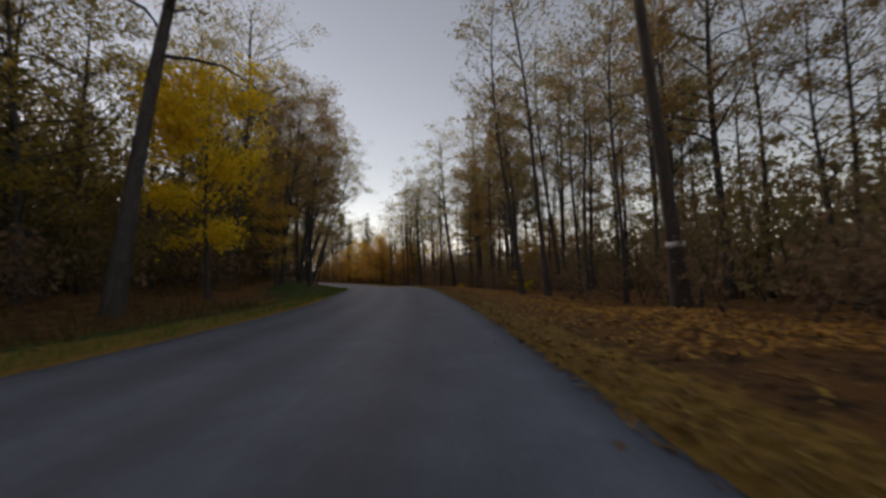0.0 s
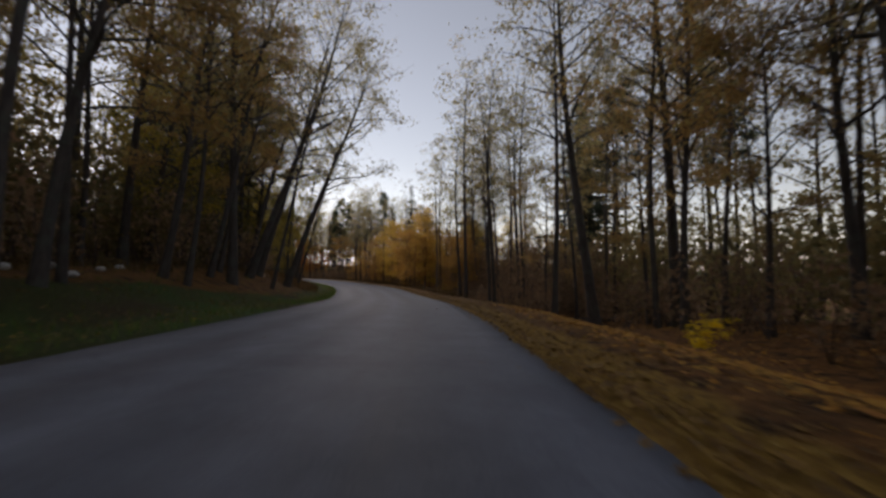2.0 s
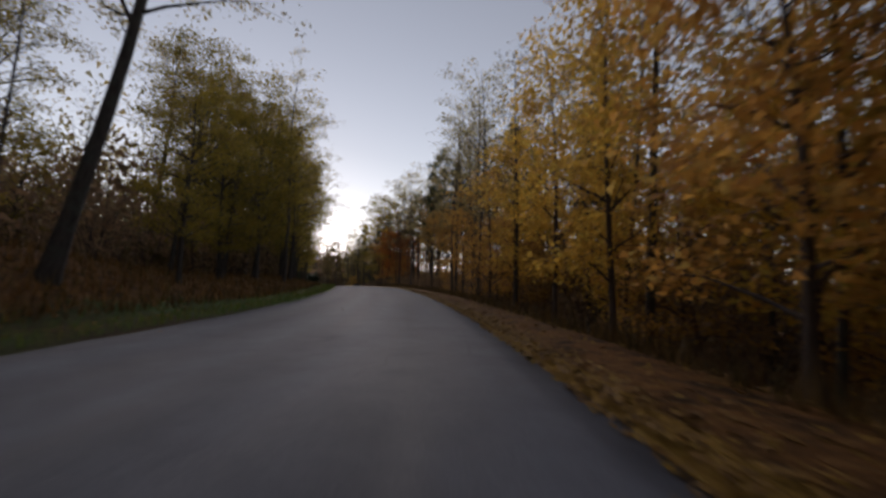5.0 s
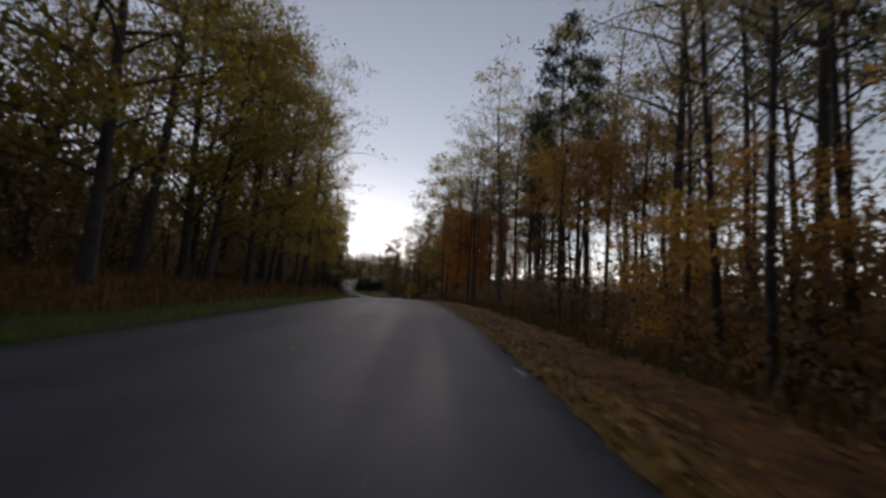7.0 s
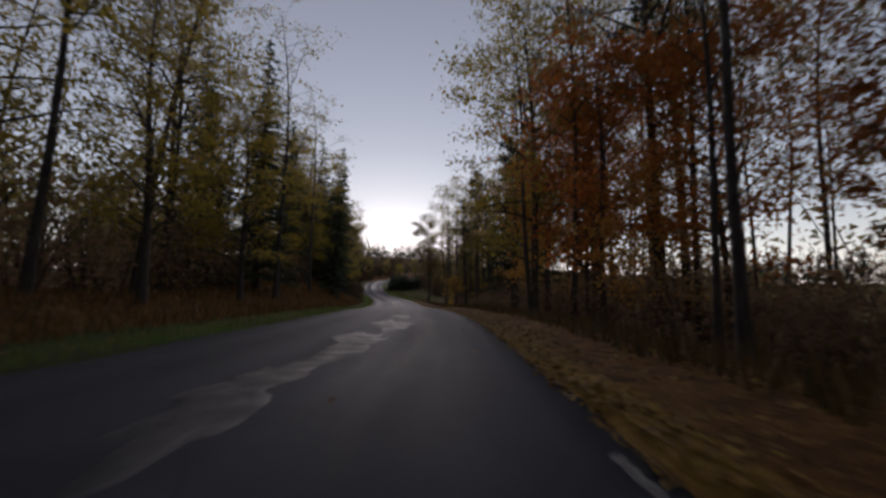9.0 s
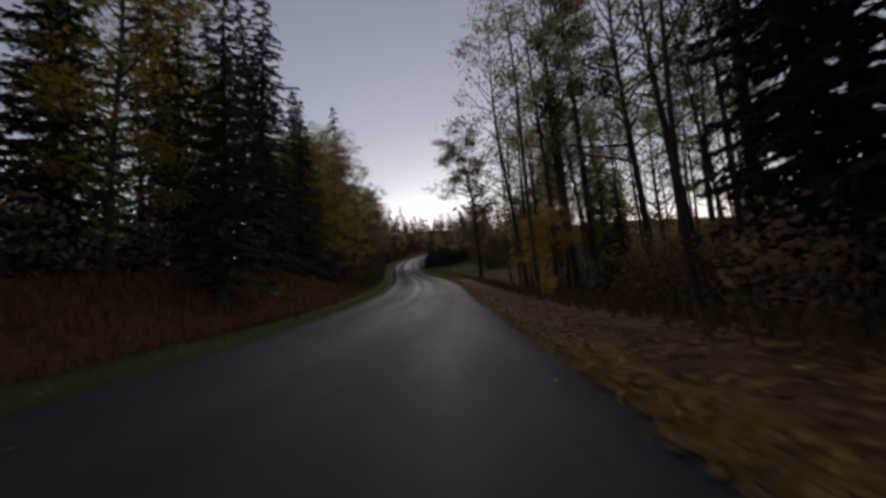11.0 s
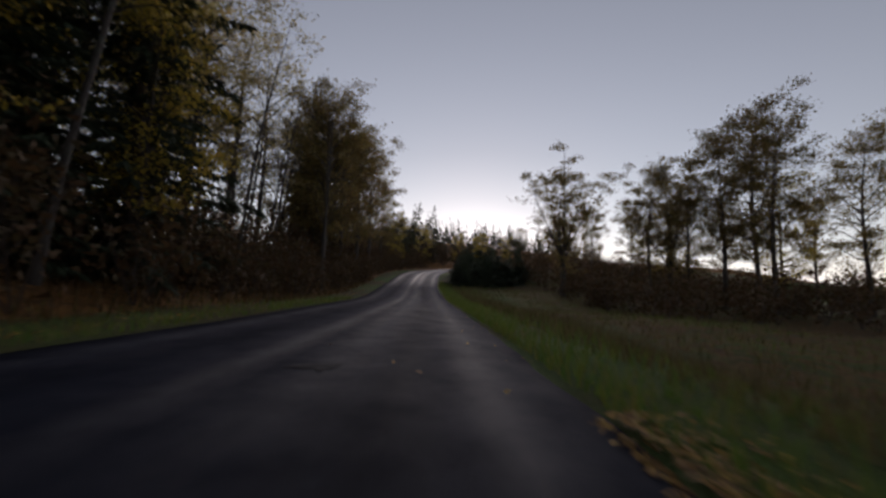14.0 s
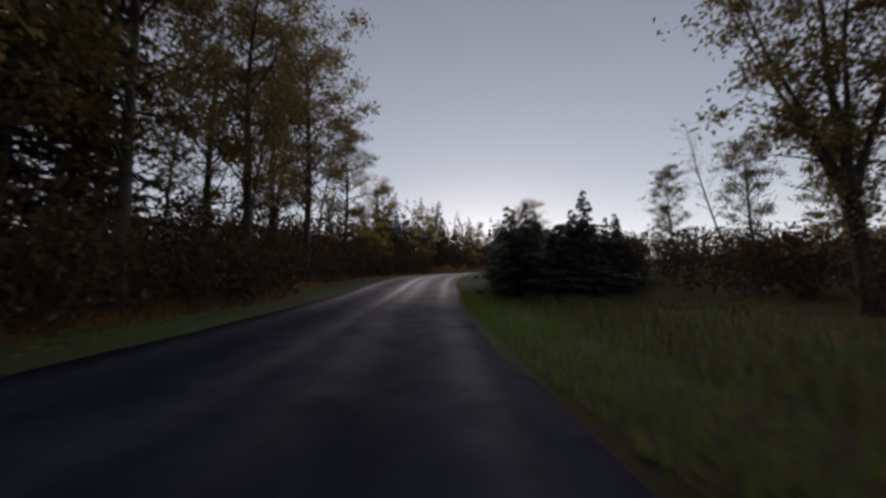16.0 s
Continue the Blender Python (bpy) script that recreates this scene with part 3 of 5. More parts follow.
def pine_tree(seed, H, r, low, limbs, reach, tufts):
    g = Growth(seed)
    go = trunk_of(g, H, r, 0.02)
    tips = []
    for k in range(limbs):
        q = low + (0.98 - low) * (k + 0.5) / limbs
        p, rad = go(q)
        w = k * 2.4 + g.r.uniform(-0.5, 0.5)
        L = reach * (1.1 - 0.75 * (q - low) / (1 - low)) * g.r.uniform(0.6, 1.15)
        pts, d = g.limb(p, (math.cos(w), math.sin(w), 0.15 + g.r.uniform(-0.2, 0.3)), L, 0.02 + 0.012 * L, 0.03, 4, 0.16, 4)
        tips += [pts[-1], pts[-1], pts[-2], pts[-3] * 0.5 + pts[-2] * 0.5]
        for m in range(3):
            e = pts[g.r.integers(2, 5)]
            ww = g.r.uniform(0, 6.28)
            tp, _ = g.limb(e, (math.cos(ww), math.sin(ww), 0.35), L * 0.35, 0.012, 0.02, 2, 0.1, 3)
            tips += [tp[-1], tp[-2]]
    for k in range(5):
        w = g.r.uniform(0, 6.28)
        p, rad = go(g.r.uniform(0.25, low))
        g.limb(p, (math.cos(w), math.sin(w), -0.1), g.r.uniform(0.5, 1.4), 0.016, -0.05, 3, 0.15, 3)
    tips.append(go(0.99)[0])
    tips = np.array(tips)
    c = tips[g.r.integers(0, len(tips), tufts)] + g.r.normal(0, 0.24, (tufts, 3))
    a = g.r.normal(0, 1, (tufts, 3)) + (0, 0, 0.5)
    a /= np.linalg.norm(a, axis=1)[:, None]
    b = np.cross(a, g.r.normal(0, 1, (tufts, 3)))
    b /= np.linalg.norm(b, axis=1)[:, None]
    z = g.r.uniform(0.1, 0.2, (tufts, 1))
    g.quads(c, a * z, b * z * 0.34, np.cross(a, b) * z * 0.2)
    return g


def shrub_of(seed, H, stems, leaves, size, spread=0.16, corners=3):
    g = Growth(seed)
    g.corners = corners
    tips = []
    for k in range(stems):
        w = g.r.uniform(0, 6.28)
        b = np.array((math.cos(w), math.sin(w), 0)) * g.r.uniform(0, 0.35 * H * 0.3)
        pts, d = g.limb(b - (0, 0, 0.15), (math.cos(w) * 0.5, math.sin(w) * 0.5, 1.2), H * g.r.uniform(0.6, 1.1), 0.012 + 0.004 * H, -0.01, 4, 0.14, 3)
        tips += pts[2:]
        for m in range(3):
            e = pts[g.r.integers(1, 5)]
            ww = g.r.uniform(0, 6.28)
            tp, _ = g.limb(e, (math.cos(ww), math.sin(ww), g.r.uniform(0.2, 0.9)), H * g.r.uniform(0.18, 0.4), 0.008, -0.02, 2, 0.18, 3)
            tips += tp[1:]
    g.leaves(tips, leaves, spread, size)
    return g


def thing_from(name, g, bark_key, leaf_key, label, category, group, trunk_name="trunk", crown_name="crown"):
    e = new(name)
    e.empty_display_size = 0.3
    t = mesh_object(trunk_name, g.v, g.f, BARK[bark_key], True)
    t.parent = e
    v, f = g.leaf_mesh()
    c = mesh_object(crown_name, v, f, LEAF[leaf_key])
    c.parent = e
    return tagged(e, label, category, group)


# kind: name, bark, leaves, label, category, group, its variants
KINDS = {
    "thin": ("birch_tree", "grey", "sparse", "tall thin birch with a few brownish leaves", "tree", "thin forest birches",
             [lambda i=i: broad_tree(100 + i, 17, 0.13, 0.42, 28, 2.5, 0.95, 1350, 0.26, 0.13, -0.1, 2, 0.035) for i in range(4)]),
    "bare": ("alder_tree", "grey", "dull", "slim nearly bare roadside alder with dark trunk", "tree", "slim bare alders",
             [lambda i=i: broad_tree(120 + i, 14, 0.1, 0.3, 24, 1.5, 1.1, 420, 0.3, 0.11, -0.03, 3, 0.03) for i in range(3)]),
    "stout": ("forest_tree", "grey", "sparse", "stout dark-trunked tree with thinning brown crown", "tree", "stout forest trees",
              [lambda i=i: broad_tree(140 + i, 19, 0.23, 0.36, 32, 4.0, 0.75, 3900, 0.34, 0.125, -0.04, 3, 0.03) for i in range(3)]),
    "pine": ("pine_tree", "pine", "pine", "tall pine with bare lower trunk and dark crown", "tree", "forest pines",
             [lambda i=i: pine_tree(160 + i, 20, 0.22, 0.52, 26, 2.6, 4600) for i in range(2)]),
    "spruce": ("spruce_tree", "pine", "spruce", "dark green spruce with drooping boughs to the ground", "tree", "forest spruces",
               [lambda i=i: spruce_tree(180 + i, 18, 0.2, 0.06, 3.0, 46, 1.6) for i in range(2)]),
    "maple": ("maple_tree", "grey", "yellow", "maple with dense bright yellow autumn leaves", "tree", "yellow maples",
              [lambda i=i: broad_tree(200 + i, 9, 0.13, 0.18, 28, 2.9, 0.55, 9000, 0.42, 0.155, -0.05, 3, 0.03) for i in range(2)]),
    "oak": ("young_oak_tree", "twig", "orange", "young oak with orange-brown autumn leaves", "tree", "orange young oaks",
            [lambda i=i: broad_tree(220 + i, 7, 0.09, 0.12, 24, 2.2, 0.6, 4600, 0.36, 0.12, -0.04, 3, 0.03) for i in range(2)]),
    "rust": ("red_oak_tree", "twig", "rust", "young oak with rust-red autumn leaves", "tree", "rust-red young oaks",
             [lambda i=i: broad_tree(240 + i, 8, 0.1, 0.2, 24, 2.4, 0.6, 5600, 0.38, 0.118, -0.04, 3, 0.03) for i in range(2)]),
    "gold": ("young_aspen_tree", "twig", "amber", "slender young aspen with golden leaves", "tree", "golden young aspens",
             [lambda i=i: broad_tree(260 + i, 8, 0.08, 0.15, 22, 1.3, 0.9, 4000, 0.32, 0.108, -0.02, 3, 0.03) for i in range(2)]),
    "lime": ("roadside_tree", "grey", "olive", "full-crowned tree with olive and yellow-green leaves", "tree", "olive roadside trees",
             [lambda i=i: broad_tree(280 + i, 15, 0.19, 0.13, 38, 3.4, 0.65, 7000, 0.42, 0.145, -0.05, 3, 0.03) for i in range(3)]),
    "aspen": ("aspen_tree", "grey", "aspen", "round-crowned aspen with thin brownish foliage", "tree", "meadow aspens",
              [lambda i=i: broad_tree(300 + i, 16, 0.24, 0.2, 42, 3.3, 0.8, 10500, 0.36, 0.155, -0.02, 4, 0.03) for i in range(3)]),
    "lone_aspen": ("roadside_aspen_tree", "grey", "aspen", "lone roadside aspen with thin brown foliage and dark trunk", "tree", "lone roadside aspens",
                   [lambda: broad_tree(302, 13, 0.18, 0.2, 46, 2.7, 0.7, 12500, 0.3, 0.115, -0.02, 4, 0.03)]),
    "field_oak": ("field_tree", "grey", "aspen", "tall forked tree in the meadow with thinning brown-green crown", "tree", "forked meadow trees",
                  [lambda i=i: forked_tree(330 + i, 15.5, 0.27, 0.26, 6, 13500, 0.3, 0.155) for i in range(2)]),
    "russet": ("brown_oak_tree", "grey", "russet", "tall roadside oak with brown and orange leaves", "tree", "brown roadside oaks",
               [lambda i=i: broad_tree(290 + i, 15, 0.16, 0.28, 32, 3.0, 0.75, 6600, 0.36, 0.128, -0.04, 3, 0.04) for i in range(2)]),
    "tall_oak": ("orange_oak_tree", "grey", "orange", "roadside oak with a high orange-brown crown", "tree", "orange roadside oaks",
                 [lambda i=i: broad_tree(250 + i, 9.2, 0.12, 0.54, 24, 2.5, 0.5, 5600, 0.34, 0.12, -0.04, 3, 0.035) for i in range(2)]),
    "white": ("pale_birch_tree", "birch", "sparse", "slender birch with a pale whitish trunk", "tree", "pale birches",
              [lambda i=i: broad_tree(310 + i, 14, 0.1, 0.45, 22, 1.6, 0.95, 1000, 0.3, 0.125, -0.1, 2, 0.025) for i in range(2)]),
    "shrub": ("shrub", "twig", "brown", "tangled brown shrub with withered leaves", "shrub", "brown forest shrubs",
              [lambda i=i: shrub_of(320 + i, 2.6, 9, 430, 0.11) for i in range(3)]),
    "green_shrub": ("green_shrub", "twig", "dull", "dense dull green roadside shrub", "shrub", "green shrubs",
                    [lambda i=i: shrub_of(340 + i, 3.4, 9, 1900, 0.13, 0.3) for i in range(2)]),
    "sapling": ("sapling", "twig", "yellow", "small sapling with bright yellow leaves", "sapling", "yellow saplings",
                [lambda i=i: shrub_of(360 + i, 2.6, 4, 620, 0.12, 0.2, 4) for i in range(2)]),
    "young": ("young_pine_tree", "pine", "spruce", "bushy young dark green conifer beside the road", "tree", "young conifer clump",
              [lambda i=i: spruce_tree(380 + i, 4.2, 0.08, 0.01, 1.75, 19, 2.8) for i in range(2)]),
}
PLANTS = {}


def plant(kind, s, u, size=1.0, lean=0.0, toward=0.0, variant=None, turn=None, slim=1.0):
    """Note a plant: its place by the road, scale, and a lean in degrees toward a bearing from the road's way (90: to the right)."""
    PLANTS.setdefault(kind, []).append((s, u, size, lean, toward, variant, turn, slim))


def raise_plants():
    rng = random.Random(7)
    for kind, wanted in PLANTS.items():
        name, bk, lk, label, cat, group, makers = KINDS[kind]
        made = {}
        for i, (s, u, size, lean, toward, variant, turn, slim) in enumerate(wanted):
            k = (i if variant is None else variant) % len(makers)
            x, y = (float(v) for v in at(s, u))
            z = float(height(x, y)[0]) - 0.03
            tx, ty = float(np.interp(s, ARC, TAN[:, 0])), float(np.interp(s, ARC, TAN[:, 1]))
            way = math.atan2(ty, tx) - radians(toward)
            spin = rng.uniform(0, 6.28) if turn is None else radians(turn)
            tilt = Matrix.Rotation(radians(lean), 4, Vector((-math.sin(way), math.cos(way), 0)))
            m = Matrix.Translation((x, y, z)) @ tilt @ Matrix.Rotation(spin, 4, "Z") @ Matrix.Diagonal((size * slim, size * slim, size, 1))
            if k not in made:
                made[k] = thing_from(name, makers[k](), bk, lk, label, cat, group)
                made[k].matrix_basis = m
            else:
                base = made[k]
                keep = base.scale.copy()
                base.scale = (1, 1, 1)
                copy_thing(base, m)
                base.scale = keep


R, Q = random.Random(3), random.Random(11)
# the trees that stand out
plant("pine", 11.4, 8.6, 1.0, 4, 250)
plant("stout", 12.3, -7.0, 1.1, 8, 80)
plant("stout", 30, -10.3, 1.0, 5, 80)
plant("stout", 37, -9.6, 0.95, 6, 70)
plant("maple", 19.5, -7.6, 1.08, slim=0.85)
plant("gold", 31, -7.6, 0.95)
plant("lime", 19, -12.5, 0.85)
plant("lime", 13.5, -10.5, 0.8)
plant("lime", 25.5, -13, 0.9)
plant("thin", 25.8, 10.8, 1.0, 4, 260)
plant("thin", 23, 11.2, 0.9)
plant("thin", 22.4, 7.2, 1.0, 4, 270)
plant("thin", 19.0, 7.4, 0.95, 5, 250)
plant("stout", 31, 13.5, 0.95)
plant("stout", 24, 17.5, 1.0)
plant("stout", 17.5, 15.0, 0.95)
plant("thin", 21, 14, 1.0)
plant("thin", 57.5, -6.4, 0.85, 12, 80)
plant("stout", 58.7, -8.0, 1.05, 18, 85)
plant("stout", 64.2, -8.6, 1.1, 16, 80)
plant("stout", 65.5, -6.8, 1.1, 19, 80)
plant("thin", 52, -8.0, 1.05, 12, 85)
plant("spruce", 71, 23.5, 1.45, slim=1.3)
plant("spruce", 69, 21.5, 1.2, slim=1.2)
plant("spruce", 74.5, 25, 1.35, slim=1.2)
for kind, s, u, k in (("thin", 56, 15, 1.0), ("thin", 59, 18, 1.05), ("thin", 62, 16, 1.0), ("stout", 60, 21, 1.0), ("stout", 55, 19, 1.0), ("thin", 64, 20, 1.05), ("pine", 58, 24, 1.05), ("thin", 53, 22, 1.0)):
    plant(kind, s, u, k, 2, 200)
for s, u, k in ((146, 16, .9), (176, 10.5, .9), (178.5, 12.8, 1.0), (174.5, 12.5, 1.05)):
    plant("spruce", s, u, k)
plant("spruce", 76, 11.5, 0.8)
for kind, s, u, k in (("thin", 119, 14.5, .95), ("bare", 116.5, 12.5, 1.1), ("stout", 123, 17.5, .9), ("thin", 112, 15, 1.0), ("thin", 118, 18, 1.0), ("bare", 121, 14, 1.1)):
    plant(kind, s, u, k, Q.uniform(0, 3), Q.uniform(0, 360))
plant("stout", 47.5, 9.0, 0.95, 5, 270)
plant("stout", 46, 11.5, 1.0)
plant("stout", 39.5, 12.5, 1.0)
plant("thin", 36, 9.4, 1.05)
plant("white", 131, 6.6, 1.15)
plant("white", 183.4, 5.5, 1.0)
plant("bare", 243.5, -6.2, 1.1)
plant("spruce", 95.5, 11.5, 0.95)
plant("spruce", 108, 13, 0.9)
plant("thin", 56, 7.0, 0.95)
plant("thin", 67, 11, 1.0)
plant("thin", 62, 6.2, 0.85)
plant("white", 71, 6.4, 1.0)
plant("sapling", 75.6, 9.2, 1.5)
plant("gold", 77, 6.8, 1.15)
plant("gold", 80, 7.8, 1.3)
plant("gold", 75, 11.6, 1.1)
plant("thin", 66.3, 12.0, 1.05)
plant("stout", 71.3, 11.7, 0.9)
plant("stout", 68.5, -10.2, 1.0, 14, 80)
plant("sapling", 38.3, 6.8, 0.34)
plant("sapling", 23.6, 7.7, 0.55)
plant("stout", 85.8, -6.7, 0.85, 11, 80)
for kind, s, u, k in (("lime", 71.5, -14, 1.15), ("lime", 75, -10.8, 1.0), ("lime", 77.5, -14, 1.1), ("lime", 81.5, -16, 1.1), ("lime", 112, -10, 1.05), ("lime", 116, -12.5, 1.1), ("lime", 123, -13.5, 1.15), ("lime", 110.5, -14.5, 1.1), ("stout", 70, -12, 1.0), ("lime", 72.5, -10.5, 1.05), ("stout", 75, -13.5, 1.05), ("lime", 79, -16, 1.15), ("thin", 73.5, -17, 1.0), ("lime", 83, -19, 1.1), ("stout", 68, -16, 1.0), ("lime", 88, -22, 1.1), ("lime", 77, -21, 1.2)):
    plant(kind, s, u, k, 6, 80)
plant("lime", 126, -9.0, 1.1)
plant("lime", 133, -8.5, 1.1)
plant("lime", 141, -8.8, 1.0)
plant("stout", 108, 8.0, 0.95)
plant("thin", 104, 7.2, 1.0)
plant("bare", 115, 8.2, 1.1)
plant("rust", 151, 7.7, 1.25)
plant("rust", 154.5, 8.6, 1.15)
plant("rust", 147.5, 9.6, 1.1)
plant("rust", 143, 10.5, 0.9)
plant("spruce", 177, 13.0, 1.15)
plant("spruce", 172, 16.0, 1.0)
plant("bare", 176, 7.5, 1.0)
for kind, s, u, k in (("stout", 187, 8.2, .9), ("pine", 188.5, 9.8, .95), ("thin", 181.5, 11, 1.05), ("stout", 184, 10.5, .85), ("thin", 185.5, 12.5, 1.0), ("thin", 182.5, 14, 1.0), ("pine", 186, 15.5, .95)):
    plant(kind, s, u, k, Q.uniform(0, 3), Q.uniform(0, 360))
for k in range(17):
    plant(Q.choice(("thin", "bare", "stout", "bare")), Q.uniform(229, 246), -Q.uniform(8.5, 21), Q.uniform(0.95, 1.2), Q.uniform(0, 5), 80)
for k in range(9):
    plant("stout", Q.uniform(222, 235), -Q.uniform(9, 20), Q.uniform(0.8, 1.05), Q.uniform(0, 4), 80)
plant("tall_oak", 184.2, 6.4, 0.4)
plant("lone_aspen", 203.4, 5.4)
plant("bare", 203.6, 8.8, 0.9)
plant("bare", 204.4, 10.2, 0.95)
for s, u in ((190, 6.6), (193, 9.2), (195.5, 7.0), (197, 10.5), (199, 8.2), (201, 10.8), (202, 8.6), (188, 9.0), (204, 11.5), (191, 12.5), (186, 7.4), (200, 13.5)):
    plant("bare", s, u, R.uniform(0.85, 1.15), R.uniform(0, 3), R.uniform(0, 360))
for s, u, k in ((253.5, -10.2, 1.05), (257.5, -11.4, 1.0)):
    plant("spruce", s, u, k)
for s, u, k in ((222.5, -9.8, 1.1), (226, -12.5, 1.25), (230, -10.5, 1.15), (228, -16, 1.3), (218, -16, 1.25),
                (72, -15, 1.1), (76, -17, 1.25), (80, -20, 1.25), (71.5, -12.5, 1.05), (86, -24, 1.2), (74.5, -19, 1.2), (14, -15, 1.15), (19, -18, 1.2)):
    plant("spruce", s, u, k)
for s, u, k in ((34, -14, 1.05), (43, -13, 1.0), (52, -14.5, 1.1), (61, -12.5, 1.0), (69, -11, 1.0), (136, -11.5, 1.05), (142, -13.5, 1.1), (147, -10.5, 1.0), (139, -9.6, .95)):
    plant("stout", s, u, k, 3, 80)
for s, u in ((134, 13.5), (131, 10.5), (145, 14)):
    plant("pine", s, u, 0.95)
plant("spruce", 226.5, -8.6, 1.4, slim=0.85)
plant("spruce", 221, -13, 1.25)


def beside(x, y):
    s, u, *_ = road_frame(x, y)
    return float(s[0]), float(u[0])


for kind, x, y, size in (("field_oak", -133.4, 213.4, 1.0), ("field_oak", -125.6, 219.6, 0.92), ("aspen", -118.5, 220, 1.08), ("aspen", -120.6, 218.6, 0.95), ("aspen", -127.3, 219.2, 0.8), ("aspen", -112, 221.5, 0.85), ("aspen", -116, 215, 0.85), ("aspen", -123, 217.5, 0.7), ("aspen", -106, 217, 0.85), ("lime", -118, 224, 0.8), ("lime", -127.5, 223, 0.66),
                         ("aspen", -147.5, 231.0, 0.5), ("aspen", -142.0, 231.5, 0.6), ("aspen", -137.5, 234, 0.62), ("aspen", -128, 240, 0.7), ("aspen", -118, 236, 0.75)):
    s, u = beside(x, y)
    plant(kind, s, u, size)
s, u = beside(-143.0, 230.2)
plant("bare", s, u, 0.85, 13, 270)
# the clump of young conifers
for s, u, k in ((257.2, 4.8, .62), (258.8, 5.6, .72), (260.2, 6.9, .78), (261.8, 7.8, .8), (263.4, 9.0, .84), (265.2, 10.2, .84), (267.2, 11.4, .86), (269.4, 12.8, .84), (271.8, 14.0, .8),
                (260.4, 4.9, .7), (262.6, 5.8, .78), (264.6, 7.4, .84), (266.8, 8.8, .88), (269.0, 10.2, .9), (265.0, 5.2, .8), (268.0, 6.6, .9), (271.0, 8.0, .95), (273.6, 10.8, .9)):
    plant("young", s, u, k * Q.uniform(0.82, 1.08), slim=Q.uniform(1.3, 1.65))
for s, u, k in ((260.9, 8.4, 1.16), (265.3, 5.6, 1.08), (263.0, 6.6, 1.0), (268.4, 11.9, 1.05), (270.2, 13.0, 1.12), (258.6, 5.4, 0.92), (262.2, 8.2, 1.0), (266.4, 9.6, 1.08), (267.4, 6.2, 1.1), (272, 13.6, 1.05)):
    plant("young", s, u, k, slim=0.5)
# the woods at the left of the road
s = 3.0
while s < 272:
    edge = 7.2 if s < 60 else 7.8
    for u, chance in ((edge, 0.75), (edge + 4, 0.85), (edge + 9, 0.75)):
        if R.random() > chance:
            continue
        p = R.random()
        if 10 < s < 30 and u < 13:
            continue
        if s < 50:
            kind = "thin" if p < 0.5 else "stout" if p < 0.75 else "russet" if p < 0.9 else "lime"
        elif s < 100:
            kind = "thin" if p < 0.6 else "stout" if p < 0.85 else "lime"
        elif s < 160:
            kind = "thin" if p < 0.45 else "lime" if p < 0.65 else "stout" if p < 0.85 else "spruce" if s > 135 else "lime"
        elif s < 218:
            kind = "thin" if p < 0.3 else "spruce" if p < 0.62 else "stout" if p < 0.8 else "lime"
        else:
            kind = "thin" if p < 0.6 else "lime" if p < 0.8 else "stout"
        # Aspens past 249 m carry backlit shade as a darker leaf colour.
        if s > 236:
            kind = "bare" if kind == "thin" else "stout" if s < 249 else "aspen"
        size = R.uniform(0.8, 1.1)
        if 76 < s < 108 and u < 7.5 + (s - 75) * 0.4:
            kind, size = R.choice(("lime", "lime", "bare")), R.uniform(0.45, 0.62)
        plant(kind, s + R.uniform(-1.6, 1.6), -(u + R.uniform(-1, 1.6)), size, R.uniform(0, 7), 80)
    s += 4.4
# Beyond 232 m the darker aspen leaf colour stands in for backlit shade.
for s, u, k in ((150, -7.6, .75), (158, -7.6, .7), (166, -8, .7), (205, -8.5, .62), (212, -8, .66), (219, -8, .62), (226, -8, .7), (248, -7.3, 1.0), (254, -7.0, .95), (261, -6.8, 1.05), (269, -7.0, 1.1), (277, -7.6, .8), (258, -11, .95), (265, -11, 1.0), (273, -11.5, 1.0), (100, -8.2, .7), (108, -8.2, .75)):
    plant("aspen" if s > 232 else "lime", s, u, k)
for s, u, kind, k in ((282, -7, "lime", .6), (288, -8, "spruce", .5), (293, -7, "lime", .5), (298, -9, "spruce", .5), (304, -7, "lime", .45), (311, -8, "spruce", .45), (320, -7, "lime", .5), (290, -12, "spruce", .55),
                      (286, 6.5, "lime", .4), (293, 7, "spruce", .36), (278, 8, "lime", .4)):
    plant(kind, s, u, k)
for s, u, k in ((197, -10.5, 1.15), (208, -9.8, 1.05), (214, -11.5, 1.2), (202, -15, 1.25), (190, -13, 1.15), (180, -13.5, 1.1), (170, -15, 1.15)):
    plant("spruce", s, u, k)
plant("thin", 74, -6.6, 1.0, 15, 88)
# the strip of trees at the right of the road
s = 3.0
while s < 188:
    edge = 6.4 if s > 45 else 9.0
    for u, chance in ((edge, 0.55), (edge + 4, 0.75), (edge + 9, 0.65), (edge + 15, 0.5)) if s > 62 else ((edge, 0.6), (edge + 3, 0.85), (edge + 7, 0.9), (edge + 12, 0.9), (edge + 18, 0.8)):
        if R.random() > chance or s < 14 and u < 14:
            continue
        p = R.random()
        kind = "thin" if p < (0.62 if s < 62 else 0.42) else "bare" if p < 0.8 else "stout" if p < 0.9 and u > edge + 3 else "pine" if u > edge + 3 else "thin"
        spot = (s + R.uniform(-1.6, 1.6), u + R.uniform(-0.6, 1.6), R.uniform(0.75, 1.05), R.uniform(0, 4), R.uniform(0, 360))
        if spot[1] > 7.6 or not (50 < spot[0] < 52.5 or 119.5 < spot[0] < 124.5):
            plant(kind, *spot)
    s += 4.8 if s < 62 else 3.2
